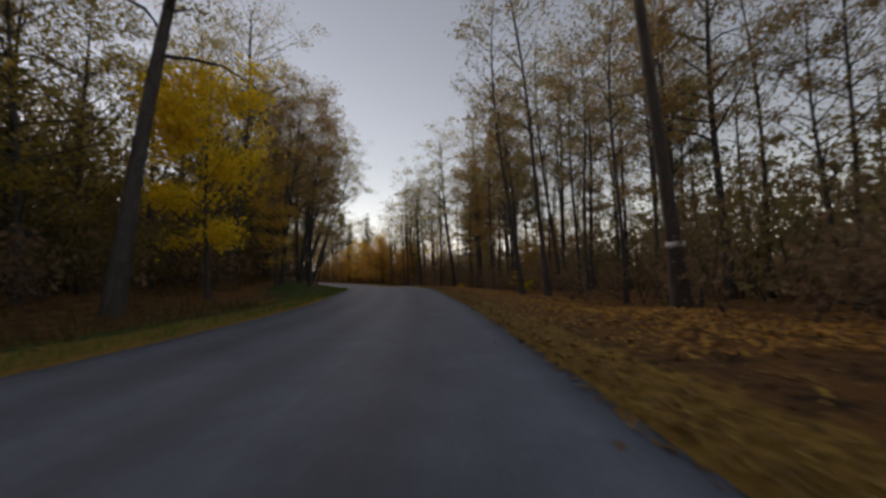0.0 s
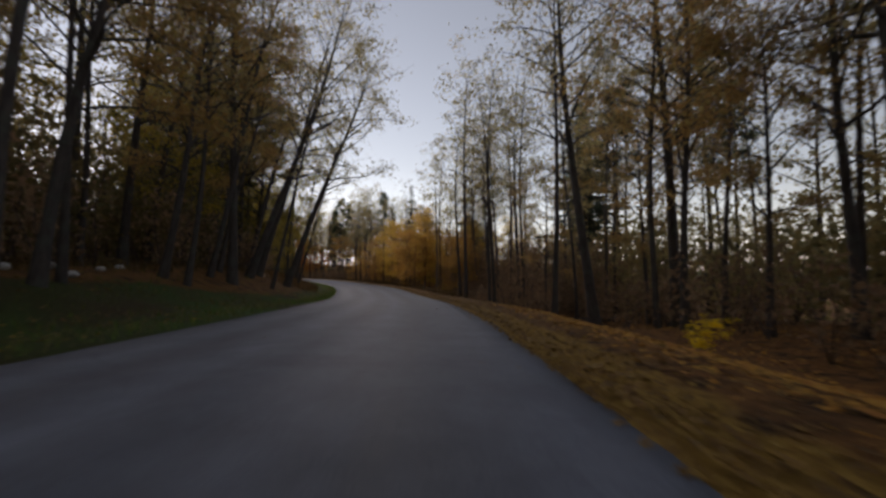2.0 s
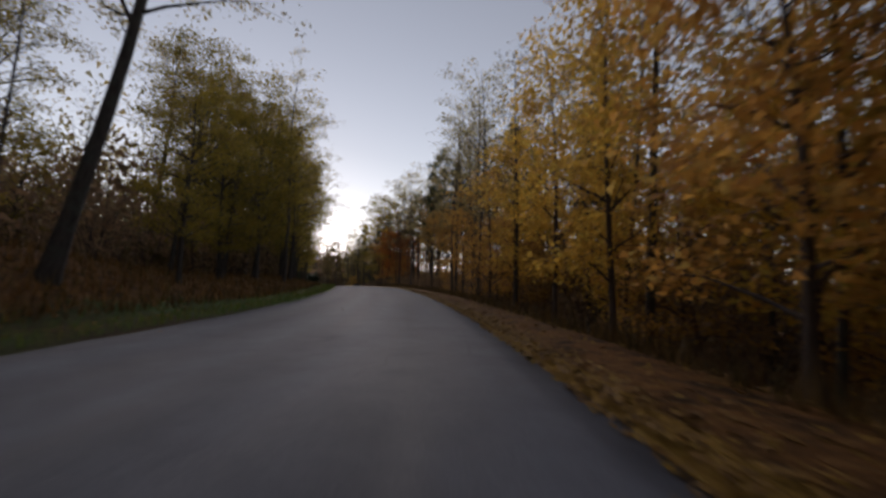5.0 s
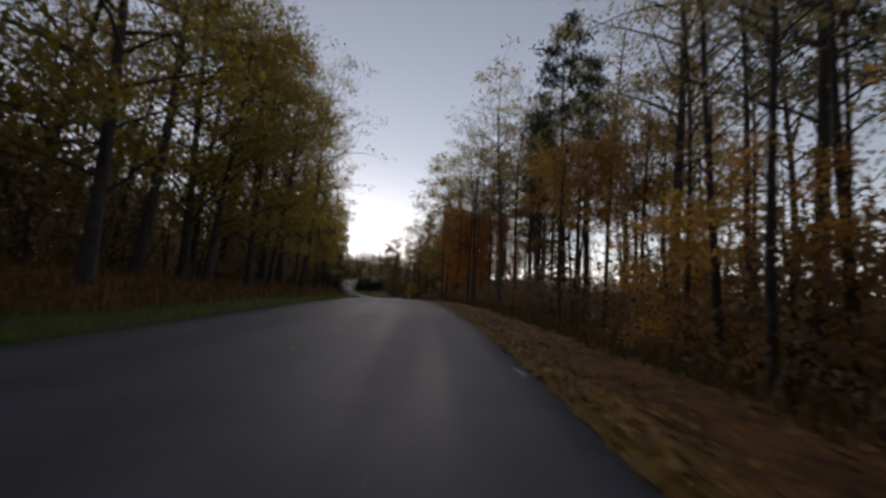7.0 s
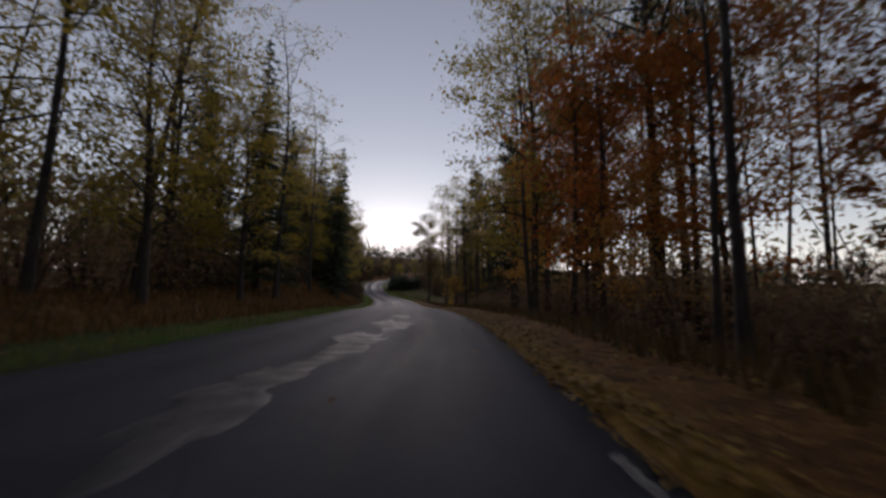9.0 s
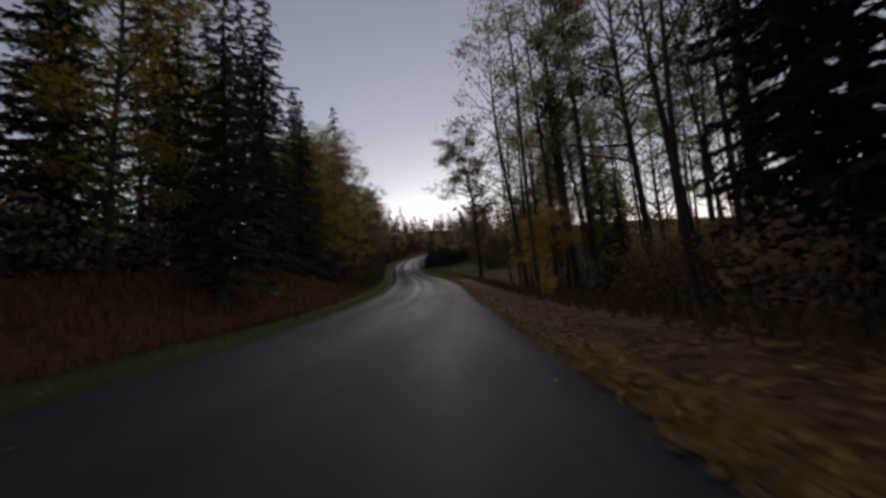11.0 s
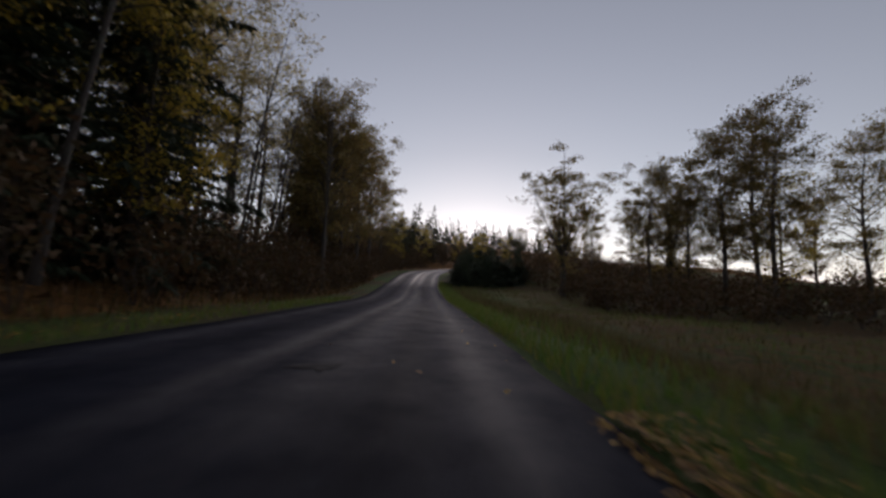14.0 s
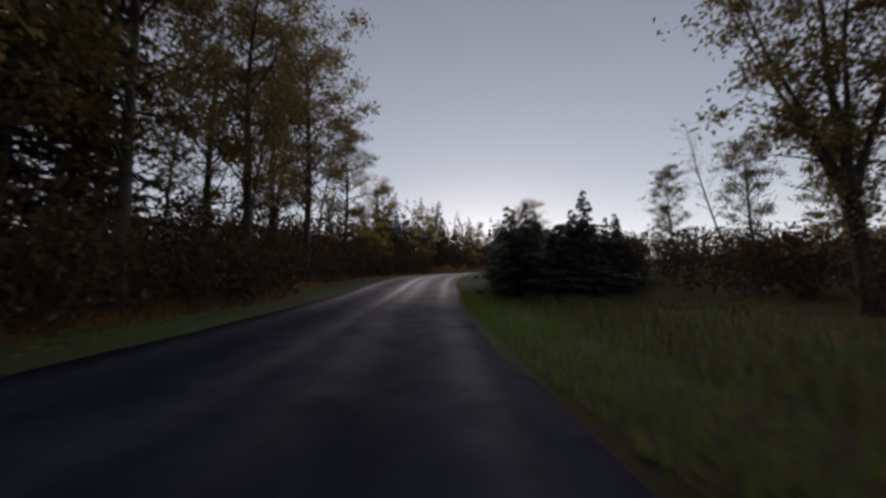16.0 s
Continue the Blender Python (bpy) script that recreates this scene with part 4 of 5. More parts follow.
for s, u, k in ((34, 13, .9), (42, 11.5, .8), (38, 17, 1.1), (28, 16, 1.0), (50, 13, .9), (20, 19, 1.1), (54, 9.5, .7), (14, 16, .9)):
    plant(R.choice(("oak", "russet")), s, u, k * 0.85)
for k in range(28):
    s, u = 78 + 30 * Q.random(), 10.5 + 16 * Q.random()
    kind, tall = Q.choice((("gold", 1.3), ("oak", 1.4), ("russet", 0.72), ("russet", 0.65), ("lime", 0.7), ("spruce", 0.6), ("bare", 0.9)))
    plant(kind, s, u, tall * Q.uniform(0.75, 1.1), Q.uniform(0, 4), Q.uniform(0, 360))
for s, u, k in ((76, 5.4, .8), (80, 5.8, .95), (84, 5.6, 1.0), (88, 5.8, 1.1), (93, 6.0, 1.0), (98, 6.2, .95), (82, 8.0, 1.2), (90, 8.4, 1.25), (78, 7.6, 1.1)):
    plant("gold" if k > .95 else "oak", s, u, k)
s = 70.0
while s < 170:
    kind = R.choice(("oak", "oak", "gold", "bare") if s < 100 else ("bare", "thin", "shrub", "bare") if s < 128 else ("rust", "bare", "shrub", "oak", "bare"))
    plant(kind, s, R.uniform(6.6, 9.5), R.uniform(0.6, 1.0))
    if R.random() < 0.6 and s < 105:
        plant("oak", s + 1.6, R.uniform(9.5, 13), R.uniform(0.7, 1.1))
    s += 3.6
for s, u, k, lean in ((30, 9.4, 1.0, 2), (44, 10.4, .95, 0), (40.5, 12.5, 1.0, 0), (27, 13.5, 1.05, 0), (19, 13.5, 1.0, 0),
                      (33, -7.6, 1.0, 7), (41, -7.4, 1.0, 9), (37, -9.5, 1.05, 5), (48, -8.2, .95, 9), (54.5, -8.4, .9, 10), (5, -11, 1.0, 4)):
    plant("russet", s, u, k, lean, 270 if u > 0 else 85)
for kind, s, u, k in (("oak", 104, 8.8, .9), ("oak", 109.5, 9.8, .95), ("oak", 114, 9.0, .75), ("russet", 111, 12, .8), ("lime", 157, 6.9, 1.12), ("lime", 163, 7.6, 1.1), ("stout", 150.5, 9.6, 1.0), ("rust", 157, 10, 1.4), ("russet", 150, 12, .9), ("russet", 138, 11, .95), ("stout", 120.7, 10.6, 1.0), ("gold", 121.5, 12.4, 1.15), ("tall_oak", 127.7, 9.8, 1.0), ("tall_oak", 126.4, 12.4, 1.05), ("tall_oak", 131, 11.5, 1.0), ("stout", 115.6, 11, .9), ("shrub", 117.5, 7.4, .5),
                      ("russet", 124, 12.5, .85), ("stout", 140, 8.7, .9), ("stout", 139, 11.6, .95), ("russet", 170, 9.5, .8)):
    plant(kind, s, u, k, R.uniform(0, 3), R.uniform(0, 360))
for kind, s, u, k in (("gold", 184.5, 5.8, .42), ("sapling", 182.5, 5.6, .4), ("bare", 188, 8.5, 1.0), ("shrub", 194, 7.4, .9), ("shrub", 198, 9, 1.0), ("thin", 191, 10.5, .95), ("bare", 203, 12.5, .6),
                      ("thin", 193, 11.2, .9), ("stout", 196, 13.4, .8), ("spruce", 190.6, 12, .4), ("spruce", 199, 15, .8), ("bare", 192, 8, 1.0), ("bare", 194, 10, 1.05), ("bare", 195, 12, 1.0), ("bare", 198, 11.5, .95), ("bare", 190, 13, 1.0), ("thin", 206.5, 13, .9), ("thin", 205.3, 8.4, .85), ("thin", 208, 11.5, .9), ("bare", 199.7, 11.5, 1.1), ("bare", 202.7, 13.4, 1.1), ("thin", 196, 15, .9), ("thin", 190, 17, .95), ("thin", 201, 16, .9), ("thin", 186, 19, .95)):
    plant(kind, s, u, k, R.uniform(0, 3), R.uniform(0, 360))
for k in range(10):
    kind, size = Q.choice((("thin", 0.9), ("bare", 1.0), ("bare", 0.9), ("russet", 0.65), ("gold", 0.9)))
    plant(kind, Q.uniform(132, 144), Q.uniform(9.5, 24), size * Q.uniform(0.85, 1.1), Q.uniform(0, 3), Q.uniform(0, 360))
for kind, s, u, k in (("oak", 117, 8.2, .6), ("gold", 119, 10.5, .7), ("gold", 103, 9.0, .9)):
    plant(kind, s, u, k, Q.uniform(0, 3), Q.uniform(0, 360))
# the last dense stand before the meadow
for k in range(20):
    plant(Q.choice(("bare", "bare", "thin", "lime")), Q.uniform(187, 200), Q.uniform(9, 26), Q.uniform(0.7, 1.0), Q.uniform(0, 3), Q.uniform(0, 360))
# brown young growth behind the last trunks before the meadow
for k in range(15):
    kind, size = Q.choice((("shrub", 1.4), ("shrub", 1.1), ("bare", 0.6), ("russet", 0.33)))
    plant(kind, Q.uniform(192, 205), Q.uniform(14, 25), size * Q.uniform(0.85, 1.15))
# bushes under the trees
s = 6.0
while s < 285:
    for k in range(1 + int(s % 8 < 4)):
        plant("shrub" if R.random() < 0.75 else "green_shrub", s + R.uniform(-2, 2), -(9.5 + 9 * R.random()), R.uniform(0.6, 1.15))
    if s < 199:
        plant("shrub", s + R.uniform(-2, 2), (11.5 if s < 50 else 7.6) + 8 * R.random(), R.uniform(0.5, 0.95))
    s += 4.2
raise_plants()


def far_woods():
    """The wooded hill and the wood beyond the fields."""
    g = Growth(900)
    spots = []
    for k in range(460):
        w, q = g.r.uniform(0, 6.28), 70 * math.sqrt(g.r.random())
        spots.append((-262 + q * math.cos(w), 292 + q * math.sin(w), g.r.uniform(7.5, 11)))
    for k in range(420):
        s, u = g.r.uniform(60, 330), g.r.uniform(85, 150)
        x, y = at(s, u)
        spots.append((x, y, g.r.uniform(7, 13)))
    for k in range(240):
        s, u = g.r.uniform(-30, 330), g.r.uniform(-85, -45)
        x, y = at(s, u)
        spots.append((x, y, g.r.uniform(12, 17)))
    near = len(spots)
    for k in range(110):
        s, u = g.r.uniform(286, 346), -g.r.uniform(9, 34)
        x, y = at(s, u)
        spots.append((x, y, g.r.uniform(6.5, 9.5)))
    P = np.array(spots)
    s, u, z, far = road_frame(P[:, 0], P[:, 1])
    keep = far > np.where(np.arange(len(P)) < near, 30, 7)
    P = P[keep]
    Z = height(P[:, 0], P[:, 1])
    for (x, y, H), z in zip(P, Z):
        n = 72
        q = g.r.uniform(0.05, 1, n) ** 0.8
        w = g.r.uniform(0, 6.28, n)
        wide = H * (0.25 * (1 - q) + 0.02) * g.r.uniform(0.5, 1.1, n)
        c = np.stack([x + wide * np.cos(w), y + wide * np.sin(w), z + q * H], 1)
        a = np.stack([np.cos(w), np.sin(w), g.r.uniform(-0.9, 0.1, n)], 1)
        b = np.stack([-np.sin(w), np.cos(w), g.r.normal(0, 0.2, n)], 1)
        k = (H * 0.05 * (1.3 - q))[:, None]
        g.quads(c, a * k, b * k * 0.8, np.array((0, 0, -0.3)) * k)
    v, f = g.leaf_mesh()
    ob = mesh_object("far_woods", v, f, LEAF["far"])
    tagged(ob, "distant dark wooded hill and tree line", "woods", kind="stuff")



def thicket(name, label, leaf_key, clumps, per, seed, chooser, high, size, trunks=0):
    """A mass of twiggy brush: clumps of leaves round thin stems."""
    g = Growth(seed)
    s, u = chooser(g.r, clumps)
    x, y = at(s, u)
    z = height(x, y)
    tall = g.r.uniform(0.45, 1.0, clumps) * high
    for k in range(clumps):
        n = 3 if trunks == 0 else 2
        for q in range(n):
            w = g.r.uniform(0, 6.28)
            g.limb((x[k], y[k], z[k] - 0.1), (0.35 * math.cos(w), 0.35 * math.sin(w), 1), tall[k] * g.r.uniform(0.8, 1.15), 0.012 + 0.006 * tall[k], 0, 2, 0.1, 3)
    pick = np.repeat(np.arange(clumps), per)
    m = len(pick)
    q = g.r.beta(1.6, 1.5, m)
    wide = (0.35 + 0.2 * tall[pick]) * (0.5 + 0.8 * np.sin(np.pi * q))
    w, rad = g.r.uniform(0, 6.28, m), np.sqrt(g.r.random(m))
    c = np.stack([x[pick] + wide * rad * np.cos(w), y[pick] + wide * rad * np.sin(w), z[pick] + 0.05 + q * tall[pick] * 1.08], 1)
    a = g.r.normal(0, 1, (m, 3)) - (0, 0, 0.3)
    a /= np.linalg.norm(a, axis=1)[:, None]
    b = np.cross(a, g.r.normal(0, 1, (m, 3)))
    b /= np.linalg.norm(b, axis=1)[:, None]
    k = (size * g.r.uniform(0.5, 1.4, m))[:, None]
    g.quads(c, a * k, b * k * 0.6, np.cross(a, b) * k * 0.25)
    v, f = g.leaf_mesh()
    nv = len(g.v)
    ob = mesh_object(name, np.concatenate([np.array(g.v), v]), g.f + (np.array(f) + nv).tolist(), [BARK["twig"], LEAF[leaf_key]])
    ob.data.polygons.foreach_set("material_index", np.r_[np.zeros(len(g.f), int), np.ones(len(f), int)].astype(np.int32))
    tagged(ob, label, "undergrowth", kind="stuff")


thicket("hazel_thicket", "dark brown hazel brush under the trees", "brown", 620, 90, 41, lambda r, n: (r.uniform(-20, 290, n), -(9.5 + r.exponential(6.5, n))), 4.2, 0.13)
thicket("deep_woods", "dense dark wood interior of mixed trees", "dull", 560, 210, 42, lambda r, n: (np.where(r.random(n) < 0.62, r.uniform(-20, 78, n), r.uniform(108, 240, n)), -r.uniform(22, 50, n)), 17.0, 0.26, 1)
thicket("low_woods", "low brown wood behind the roadside bushes", "brown", 110, 210, 56, lambda r, n: (r.uniform(76, 110, n), -r.uniform(12, 44, n)), 7.5, 0.2, 1)
thicket("deep_woods_east", "dense dark wood interior of mixed trees", "dull", 190, 260, 46, lambda r, n: (r.uniform(-30, 72, n), r.uniform(26, 46, n)), 11.0, 0.24, 1)
# Unseen wood behind the start, added to shut out sky light from there.
thicket("back_woods", "unseen dense dark wood added behind the start of the road", "dull", 110, 120, 49, lambda r, n: (r.uniform(-60, -14, n), np.where(r.random(n) < 0.5, -1, 1) * r.uniform(7, 36, n)), 15.0, 0.34, 1)
thicket("brush_strip", "brown brush beneath the roadside trees", "brown", 380, 150, 43, lambda r, n: (np.where(r.random(n) < 0.4, r.uniform(-20, 50, n), r.uniform(48, 200, n)), 8.2 + r.exponential(6.0, n)), 2.8, 0.09)
thicket("west_understory", "dark leafy young trees under the tall wood", "dull", 230, 260, 51, lambda r, n: (np.where(r.random(n) < 0.6, r.uniform(-12, 78, n), r.uniform(108, 165, n)), -(11.5 + r.exponential(5.0, n))), 9.5, 0.16, 1)
thicket("east_understory", "leafy young trees behind the roadside trees", "dull", 240, 240, 52, lambda r, n: (np.where(r.random(n) < 0.72, r.uniform(-5, 75, n), r.uniform(75, 176, n)), 15.0 + r.exponential(3.5, n)), 7.0, 0.15, 1)
thicket("east_saplings", "brown leafy saplings between the roadside trunks", "brown", 150, 330, 57, lambda r, n: (np.where(r.random(n) < 0.55, r.uniform(56, 84, n), r.uniform(84, 126, n)), 9.0 + r.uniform(0, 9, n)), 6.0, 0.1, 1)
thicket("ditch_brush", "mixed brown brush on the ditch bank", "brown", 400, 150, 53, lambda r, n: (np.where(r.random(n) < 0.3, r.uniform(168, 200, n), r.uniform(60, 168, n)), 7.2 + r.uniform(0, 9, n)), 2.8, 0.085)
thicket("bank_brush", "tall dark brush behind the ditch", "brown", 60, 200, 54, lambda r, n: (r.uniform(184, 200, n), 9.5 + r.uniform(0, 9, n)), 2.5, 0.11)
thicket("slope_brush", "tall brown brush on the slope below the road", "brown", 130, 140, 55, lambda r, n: (r.uniform(66, 130, n), 8.6 + r.uniform(0, 9, n)), 4.6, 0.12)
thicket("stand_brush", "dark leafy brush under the last stand of trees", "scrub", 80, 240, 58, lambda r, n: (r.uniform(184, 199, n), 8.5 + r.uniform(0, 12, n)), 2.7, 0.085)
thicket("inner_brush", "tall dark brush inside the wood", "scrub", 260, 170, 48, lambda r, n: (r.uniform(205, 312, n), -(7.4 + r.exponential(4.5, n))), 4.8, 0.13)
thicket("roadside_brush", "brown brush along the wood edge", "scrub", 300, 120, 47, lambda r, n: (np.where(r.random(n) < 0.6, r.uniform(226, 292, n), r.uniform(200, 292, n)), -(5.3 + r.exponential(1.9, n))), 3.2, 0.1)
thicket("meadow_scrub", "dark brown scrub behind the meadow", "scrub", 330, 110, 44, lambda r, n: (r.uniform(232, 300, n), 14 + r.uniform(0, 24, n)), 3.3, 0.14)
thicket("field_hedge", "distant hedge of brown bushes across the field", "dull", 260, 60, 45, lambda r, n: (r.uniform(100, 250, n), 48 + r.normal(0, 4, n)), 4.5, 0.3)


LEAF["straw"] = leaf("bleached_tufts", [(0.1, 0.085, 0.035), (0.14, 0.105, 0.05), (0.08, 0.06, 0.03), (0.07, 0.08, 0.025)], 0.7, 0.3)
LEAF["carpet"] = leaf("orange_carpet", [(0.5, 0.23, 0.045), (0.6, 0.33, 0.055), (0.36, 0.15, 0.04), (0.5, 0.3, 0.06)], 0.7, 0.15)
LEAF["bracken"] = leaf("dead_bracken", [(0.3, 0.155, 0.055), (0.37, 0.21, 0.075), (0.2, 0.1, 0.04), (0.26, 0.17, 0.07)], 0.75, 0.3)
LEAF["far"] = leaf("far_foliage", [(0.03, 0.04, 0.02), (0.05, 0.055, 0.025), (0.08, 0.06, 0.03), (0.04, 0.05, 0.025)], 0.7, 0.15)
far_woods()


def scatter(name, label, category, leaf_key, count, seed, chooser, size, upright, width=0.42):
    """Fallen leaves or blades, lying on or growing from the ground."""
    g = Growth(seed)
    s, u = chooser(g.r, count)
    x, y = at(s, u)
    keep = np.abs(u) > np.where(u > 0, edge_of(s, 1), edge_of(s, -1)) + 0.03 if upright else np.abs(u) > 0
    x, y, s, u = x[keep], y[keep], s[keep], u[keep]
    z = height(x, y)
    on_verge = np.abs(u) < HALF + 2.6
    z = z + np.where(np.abs(u) < HALF, 0.05 * (1 - (u / HALF) ** 2), np.where(on_verge, 0.05, 0.0))
    n = len(x)
    w = g.r.uniform(0, 6.28, n)
    k = (size * g.r.uniform(0.5, 1.4, n))[:, None]
    if upright:
        a = np.stack([np.cos(w) * 0.35, np.sin(w) * 0.35, np.ones(n)], 1)
        b = np.stack([-np.sin(w), np.cos(w), np.zeros(n)], 1)
        c = np.stack([x, y, z], 1) + a * k * 0.8
        bend = np.stack([np.cos(w), np.sin(w), np.zeros(n)], 1) * k * 0.1
    else:
        a = np.stack([np.cos(w), np.sin(w), g.r.normal(0, 0.25, n)], 1)
        b = np.stack([-np.sin(w), np.cos(w), g.r.normal(0, 0.25, n)], 1)
        c = np.stack([x, y, z + 0.012 + 0.03 * g.r.random(n) * (np.abs(u) > HALF)], 1)
        bend = np.stack([np.zeros(n), np.zeros(n), 0.25 * k[:, 0]], 1)
    g.quads(c, a * k, b * k * width, bend)
    v, f = g.leaf_mesh()
    tagged(mesh_object(name, v, f, LEAF[leaf_key]), label, category, kind="stuff")


def verge_right(r, n):
    s = r.uniform(-10, 215, n)
    return s, HALF + np.abs(r.normal(0.1, 0.45, n)) * np.interp(s, (60, 78), (1.0, 0.65)) - 0.15 * r.random(n)


def floor_all(r, n):
    s = r.uniform(-5, 262, n)
    side = np.where(r.random(n) < 0.5, -1, 1)
    u = side * (HALF + 0.6 + r.exponential(4.0, n))
    return np.where((side > 0) & (s > 206), s * 0.72, s), u


def stray(r, n):
    s = r.uniform(0, 230, n)
    return s, np.where(r.random(n) < 0.7, HALF - r.exponential(0.35, n), r.uniform(-HALF, HALF, n)).clip(-HALF, HALF + 1)


def grass_spots(r, n):
    s = r.uniform(0, 265, n)
    left = r.random(n) < 0.5
    u = np.where(left, -(HALF + r.exponential(0.9, n)), HALF - 0.25 + np.where(r.random(n) < 0.6, r.exponential(1.1, n), r.uniform(0, 15, n)))
    s = np.where(left, s * 0.9, 206 + r.random(n) * 56)
    wide = left & (s > 28) & (s < 50)
    return s, np.where(wide, -HALF + (u + HALF) * 2.1, u)


def tall_spots(r, n):
    s = r.uniform(0, 262, n)
    left = r.random(n) < 0.5
    u = np.where(left, -(HALF + 1.6 + r.exponential(3.0, n)), HALF + 1.4 + r.exponential(3.2, n))
    s = np.where(~left & ((s > 205) | (s < 56)), 58 + r.random(n) * 145, s)
    return s, np.where(left & (s > 18) & (s < 66), u - 4.0, u)


scatter("leaf_drift", "yellow fallen leaves drifted along the road edge", "fallen leaves", "litter", 50000, 11, verge_right, 0.034, False, 0.8)
scatter("leaf_litter", "brown and orange leaf litter on the forest floor", "fallen leaves", "litter", 62000, 12, floor_all, 0.04, False, 0.8)
scatter("leaf_carpet", "thick carpet of orange and yellow leaves under the trees", "fallen leaves", "carpet", 17000, 18, lambda r, n: (r.uniform(4, 46, n), HALF + 0.7 + r.gamma(2.0, 1.6, n)), 0.042, False, 0.8)
scatter("stray_leaves", "single fallen leaves on the asphalt", "fallen leaves", "litter", 420, 13, stray, 0.03, False, 0.8)


def bracken_spots(r, n):
    s = np.where(r.random(n) < 0.72, r.normal(186, 13, n), r.uniform(68, 160, n))
    return s, -(4.9 + np.abs(r.normal(0, 3.2, n)))


scatter("dead_bracken", "rust-brown dead bracken on the roadside bank", "bracken", "bracken", 34000, 16, bracken_spots, 0.13, True, 0.3)
scatter("verge_grass", "short green grass on the verge and meadow", "grass", "grass", 72000, 14, grass_spots, 0.085, True, 0.1)
scatter("dry_undergrowth", "dry brown grass and bracken among the trees", "undergrowth", "dry", 42000, 15, tall_spots, 0.2, True, 0.1)


scatter("meadow_tufts", "tufts of withered grass in the meadow", "grass", "straw", 16000, 17, lambda r, n: (r.uniform(206, 262, n), HALF + 1.0 + r.exponential(5.0, n)), 0.15, True, 0.09)


# ---- small things ----
def edge_mark(s0, u, length):
    """A worn white dash of the edge line, broken along its rim."""
    r = np.random.default_rng(int(s0 * 10))
    k = 10
    q = np.linspace(0, length, k)
    x0, y0 = at(s0 + q, u - 0.03 + r.normal(0, 0.012, k))
    x1, y1 = at(s0 + q, u + 0.03 + r.normal(0, 0.012, k))
    z = np.interp(s0 + q, ARC, LINE[:, 2]) + 0.05 * (1 - (u / HALF) ** 2)
    top = np.stack([np.stack([x0, y0, z + 0.006], 1), np.stack([x1, y1, z + 0.006], 1)], 1)
    low = top - (0, 0, 0.012)
    v = np.concatenate([low[:, :1], top, low[:, 1:]], 1)
    tagged(mesh_object("road_marking", v.reshape(-1, 3), [f[::-1] for f in grid_faces(k, 4)], PAINT), "worn white edge line dash on the asphalt", "road marking", kind="structure")


def paint_material():
    m, n, l, b = nodes_of("worn_white_paint")
    p = place_of(n)
    l.new(ramp(n, l, noise_node(n, l, 12, 6, 0.7, p), [(0.46, (0.04, 0.04, 0.043)), (0.7, (0.15, 0.15, 0.145))]), b.inputs["Base Color"])
    b.inputs["Roughness"].default_value = 0.7
    return m


PAINT = paint_material()
for s0 in (110.4, 124.2, 138, 184.2, 191.4):
    edge_mark(s0, 2.84, 0.55)


def bitumen(name, dark, light, rough, shine):
    m, n, l, b = nodes_of(name)
    p = place_of(n)
    grain = noise_node(n, l, 40, 5, 0.7, p)
    l.new(ramp(n, l, grain, [(0.35, dark), (0.7, light)]), b.inputs["Base Color"])
    l.new(ramp(n, l, noise_node(n, l, 3, 5, 0.6, p), [(0.35, (rough, rough, rough)), (0.7, (min(1, rough + 0.3),) * 3)]), b.inputs["Roughness"])
    b.inputs["Specular IOR Level"].default_value = shine
    bump(n, l, b, grain, 0.4, 0.01)
    return m


SMOOTH_PATCH = bitumen("smooth_bitumen", (0.02, 0.021, 0.024), (0.045, 0.046, 0.052), 0.5, 0.12)
ROUGH_PATCH = bitumen("broken_asphalt", (0.014, 0.014, 0.017), (0.03, 0.03, 0.035), 0.75, 0.08)


def asphalt_patch(s0, s1, u0, u1, seed, material, label):
    """A thin irregular repair or worn-out spot lying in the road's surface."""
    r = np.random.default_rng(seed)
    n = 40
    w = np.linspace(0, 2 * math.pi, n, endpoint=False)
    far = 1 + 0.3 * np.sin(2 * w + r.uniform(0, 6)) + 0.2 * np.sin(3 * w + r.uniform(0, 6)) + 0.14 * np.sin(7 * w + r.uniform(0, 6)) + r.normal(0, 0.09, n)
    rows = []
    for k, lift in ((1.04, -0.006), (1.0, 0.006), (0.6, 0.008), (0.2, 0.008)):
        a = (s0 + s1) / 2 + (s1 - s0) / 2 * k * far * np.cos(w)
        b = (u0 + u1) / 2 + (u1 - u0) / 2 * k * far * np.sin(w)
        x, y = at(a, b)
        rows.append(np.stack([x, y, np.interp(a, ARC, LINE[:, 2]) + 0.05 * (1 - (b / HALF) ** 2) + lift], 1))
    v = np.concatenate(rows)
    faces = [(k * n + (q + 1) % n, k * n + q, (k + 1) * n + q, (k + 1) * n + (q + 1) % n) for k in range(3) for q in range(n)] + [tuple(range(3 * n, 4 * n))[::-1]]
    tagged(mesh_object("asphalt_patch", v, faces, material, True), label, "road patch", kind="structure")


for k, (a, b, c, d) in enumerate(((138.6, 141.2, -0.35, 0.55), (142, 145.2, -0.2, 0.8), (145.8, 149.5, 0.1, 1.0), (150.5, 153.5, 0.2, 0.8))):
    asphalt_patch(a, b, c, d, 60 + k, SMOOTH_PATCH, "smooth shiny repair patch in the asphalt")
for k, (a, b, c, d) in enumerate(((209.8, 210.7, 1.3, 1.75), (211.6, 212.1, 1.5, 1.75), (216.2, 216.7, 0.4, 0.8))):
    asphalt_patch(a, b, c, d, 70 + k, ROUGH_PATCH, "broken dark spot in the worn asphalt")


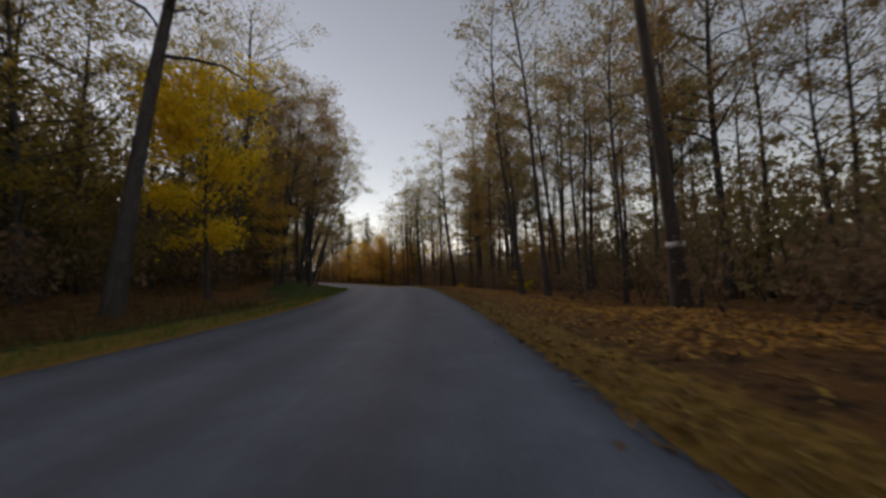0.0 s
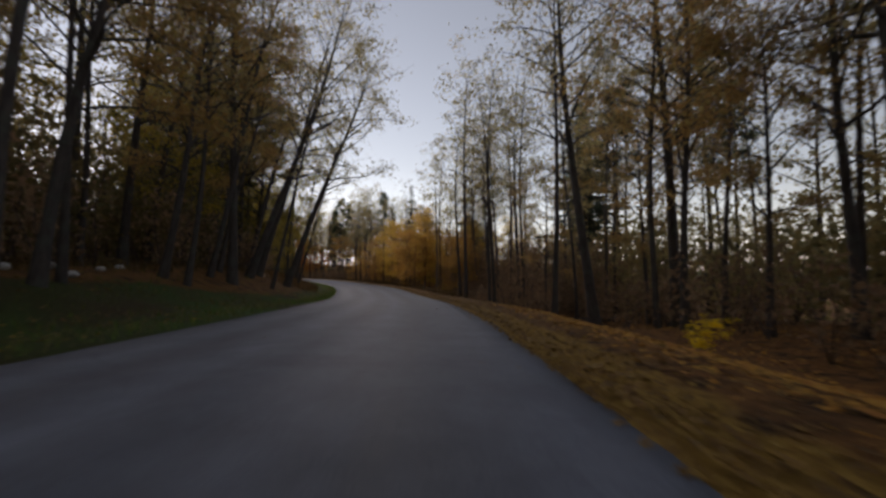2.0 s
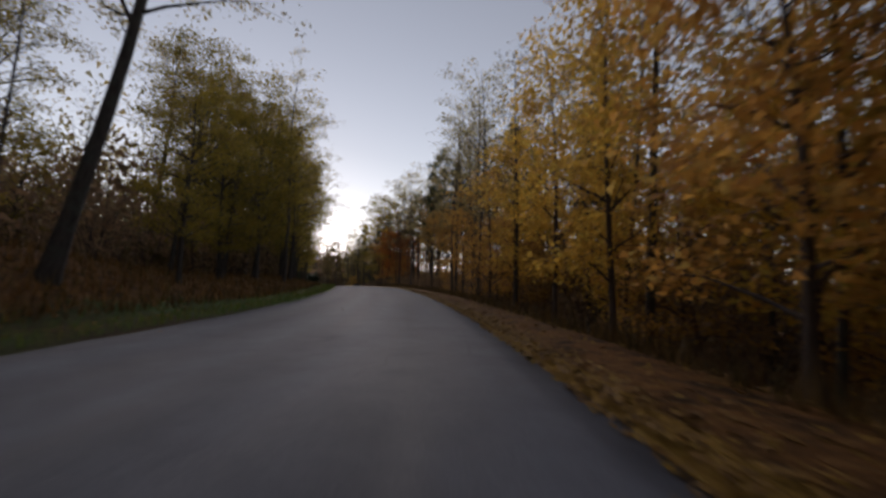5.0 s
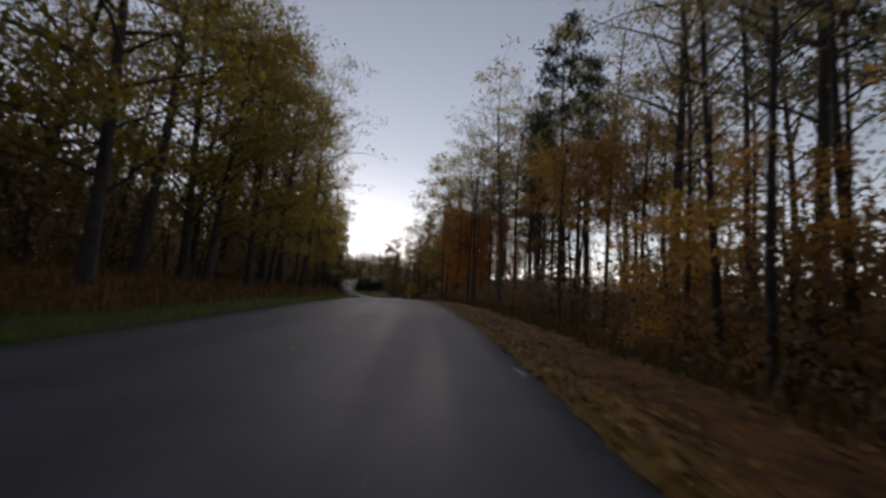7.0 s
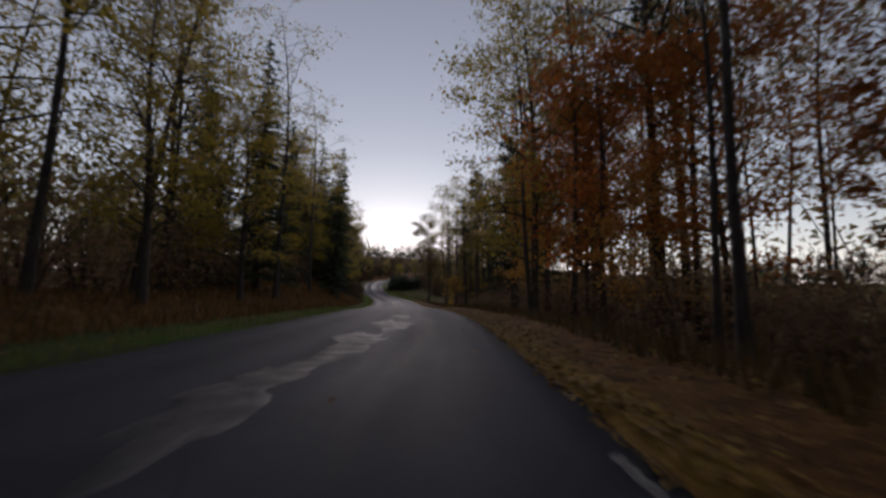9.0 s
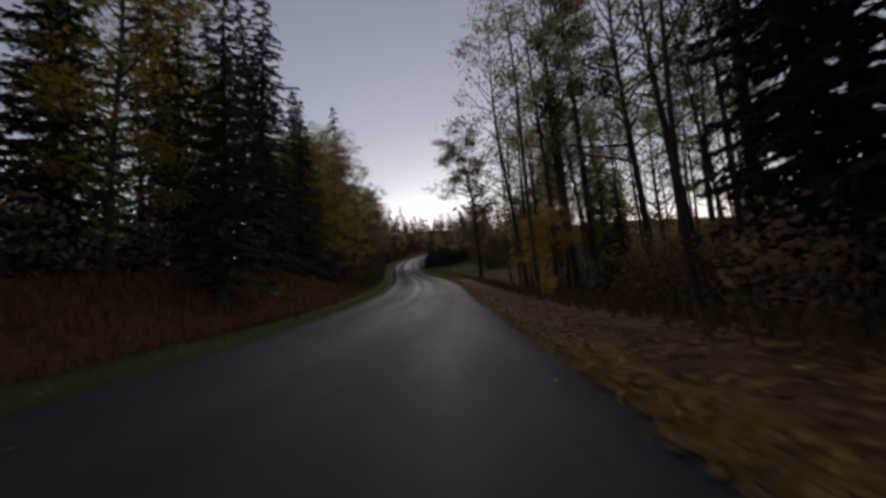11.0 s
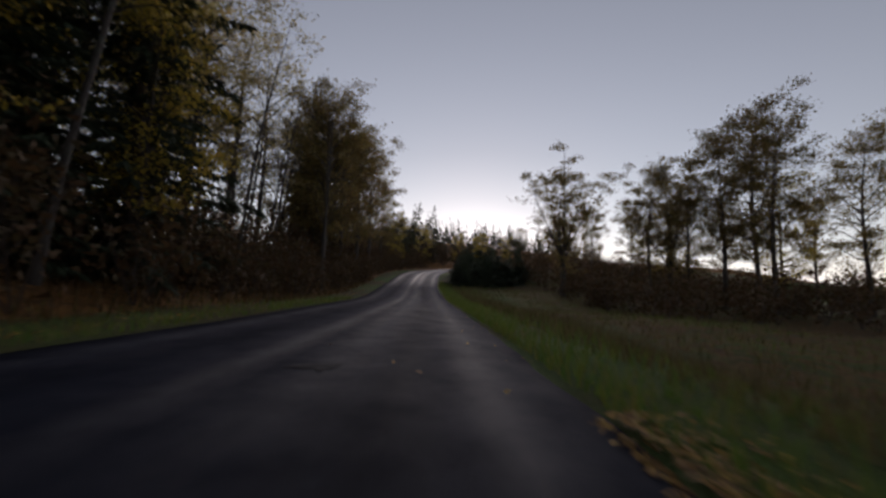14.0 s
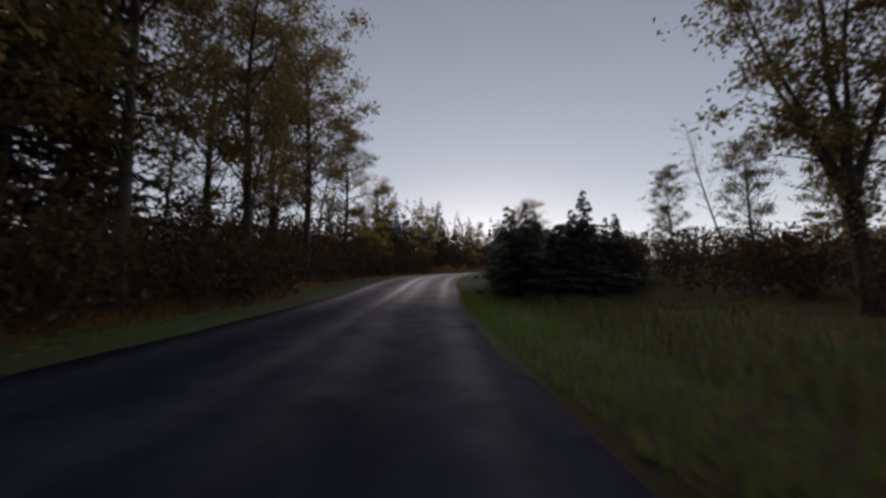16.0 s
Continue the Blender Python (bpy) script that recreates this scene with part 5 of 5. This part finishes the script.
def marker_post(s, u):
    """A low dark post with a pale cap."""
    x, y = (float(v) for v in at(s, u))
    z = float(height(x, y)[0])
    e = new("marker_post")
    e.location = (x, y, z)
    for name, h0, h1, r0, mat in (("post", -0.2, 0.62, 0.06, BARK["pine"]), ("cap", 0.62, 0.7, 0.064, PAINT)):
        g = Growth(83)
        g.tube([(0, 0, h0), (0, 0, h0 + 0.02), (0, 0, h1 - 0.015), (0, 0, h1)], (r0 * 0.96, r0, r0, r0 * 0.85), 10)
        k = len(g.v)
        g.f += [tuple(range(k - 10, k)), tuple(range(9, -1, -1))]
        mesh_object(name, g.v, g.f, mat, False).parent = e
    tagged(e, "low dark wooden roadside post with a pale cap", "post")


marker_post(141.6, -8.2)


def stone(s, u, size, seed):
    r = np.random.default_rng(seed)
    bm = bmesh.new()
    bmesh.ops.create_icosphere(bm, subdivisions=2, radius=size)
    for v in bm.verts:
        v.co *= 0.85 + 0.3 * noise.noise(v.co * (2.2 / size) + Vector((seed, 0, 0)))
        v.co.z *= 0.6
    me = bpy.data.meshes.new("stone")
    bm.to_mesh(me)
    bm.free()
    me.materials.append(STONE)
    me.shade_smooth()
    ob = new("stone", me)
    x, y = (float(v) for v in at(s, u))
    ob.location = (x, y, float(height(x, y)[0]) + size * 0.22)
    ob.rotation_euler = (0, 0, r.uniform(0, 6.28))
    tagged(ob, "pale grey fieldstone half sunk in the grass", "stone", "fieldstones")


def stone_material():
    m, n, l, b = nodes_of("fieldstone")
    p = place_of(n)
    l.new(ramp(n, l, noise_node(n, l, 9, 8, 0.7, p), [(0.3, (0.2, 0.19, 0.18)), (0.65, (0.5, 0.49, 0.46))]), b.inputs["Base Color"])
    b.inputs["Roughness"].default_value = 0.9
    bump(n, l, b, noise_node(n, l, 25, 6, 0.7, p), 0.5, 0.02)
    return m


STONE = stone_material()
for k, (a, b, c) in enumerate(((43.1, -8.2, 0.24), (41.7, -8.8, 0.2), (43.8, -9.4, 0.28), (45.0, -8.6, 0.16), (47, -9.2, 0.2))):
    stone(a, b, c, k + 1)


def fallen_log(s, u, length, radius, turn, seed):
    g = Growth(seed)
    pts = [np.array((k * length / 6, 0.06 * math.sin(k), radius * 0.7)) for k in range(7)]
    g.tube(pts, [radius * (1 - 0.06 * k) for k in range(7)], 9)
    n = len(g.v)
    g.f.append(tuple(range(8, -1, -1)))
    g.f.append(tuple(range(n - 9, n)))
    for k in (2, 4):
        g.limb(pts[k], (0.3, 1, 0.5), 0.35, radius * 0.25, 0, 2, 0.1, 4, 0.5)
    ob = mesh_object("fallen_log", g.v, g.f, BARK["grey"], True)
    x, y = (float(v) for v in at(s, u))
    ob.matrix_basis = pose(x, y, float(height(x, y)[0]), 0, 0, turn)
    tagged(ob, "dark fallen log lying in the leaf litter", "log", "fallen logs")


fallen_log(52.5, 10.5, 2.6, 0.16, 20, 71)
fallen_log(17, 12.2, 3.2, 0.14, 75, 72)
fallen_log(112, -10.5, 2.8, 0.15, 120, 73)


# a white trail mark painted on the roadside pine
def trail_mark(tree):
    m, n, l, b = nodes_of("trail_paint")
    l.new(ramp(n, l, noise_node(n, l, 14, 6, 0.7, place_of(n)), [(0.34, (0.2, 0.19, 0.18)), (0.5, (0.72, 0.71, 0.69))]), b.inputs["Base Color"])
    b.inputs["Roughness"].default_value = 0.75
    ring = []
    for r0 in (0.236, 0.2):
        for zz in (1.72, 1.86):
            for q in range(20):
                w = math.tau * q / 20
                wave = 0.012 * math.sin(3 * w) + 0.008 * math.sin(7 * w)
                ring.append((r0 * math.cos(w), r0 * math.sin(w), zz + wave))
    faces = []
    for q in range(20):
        k = (q + 1) % 20
        faces += [(q, k, k + 20, q + 20), (q + 40, q + 60, k + 60, k + 40), (q, q + 40, k + 40, k), (q + 20, k + 20, k + 60, q + 60)]
    band = mesh_object("painted_mark", ring, faces, m, True)
    band["label"] = "white painted trail mark on the bark"
    band.parent = tree


trail_mark(next(o for o in bpy.data.objects if o.name == "pine_tree"))
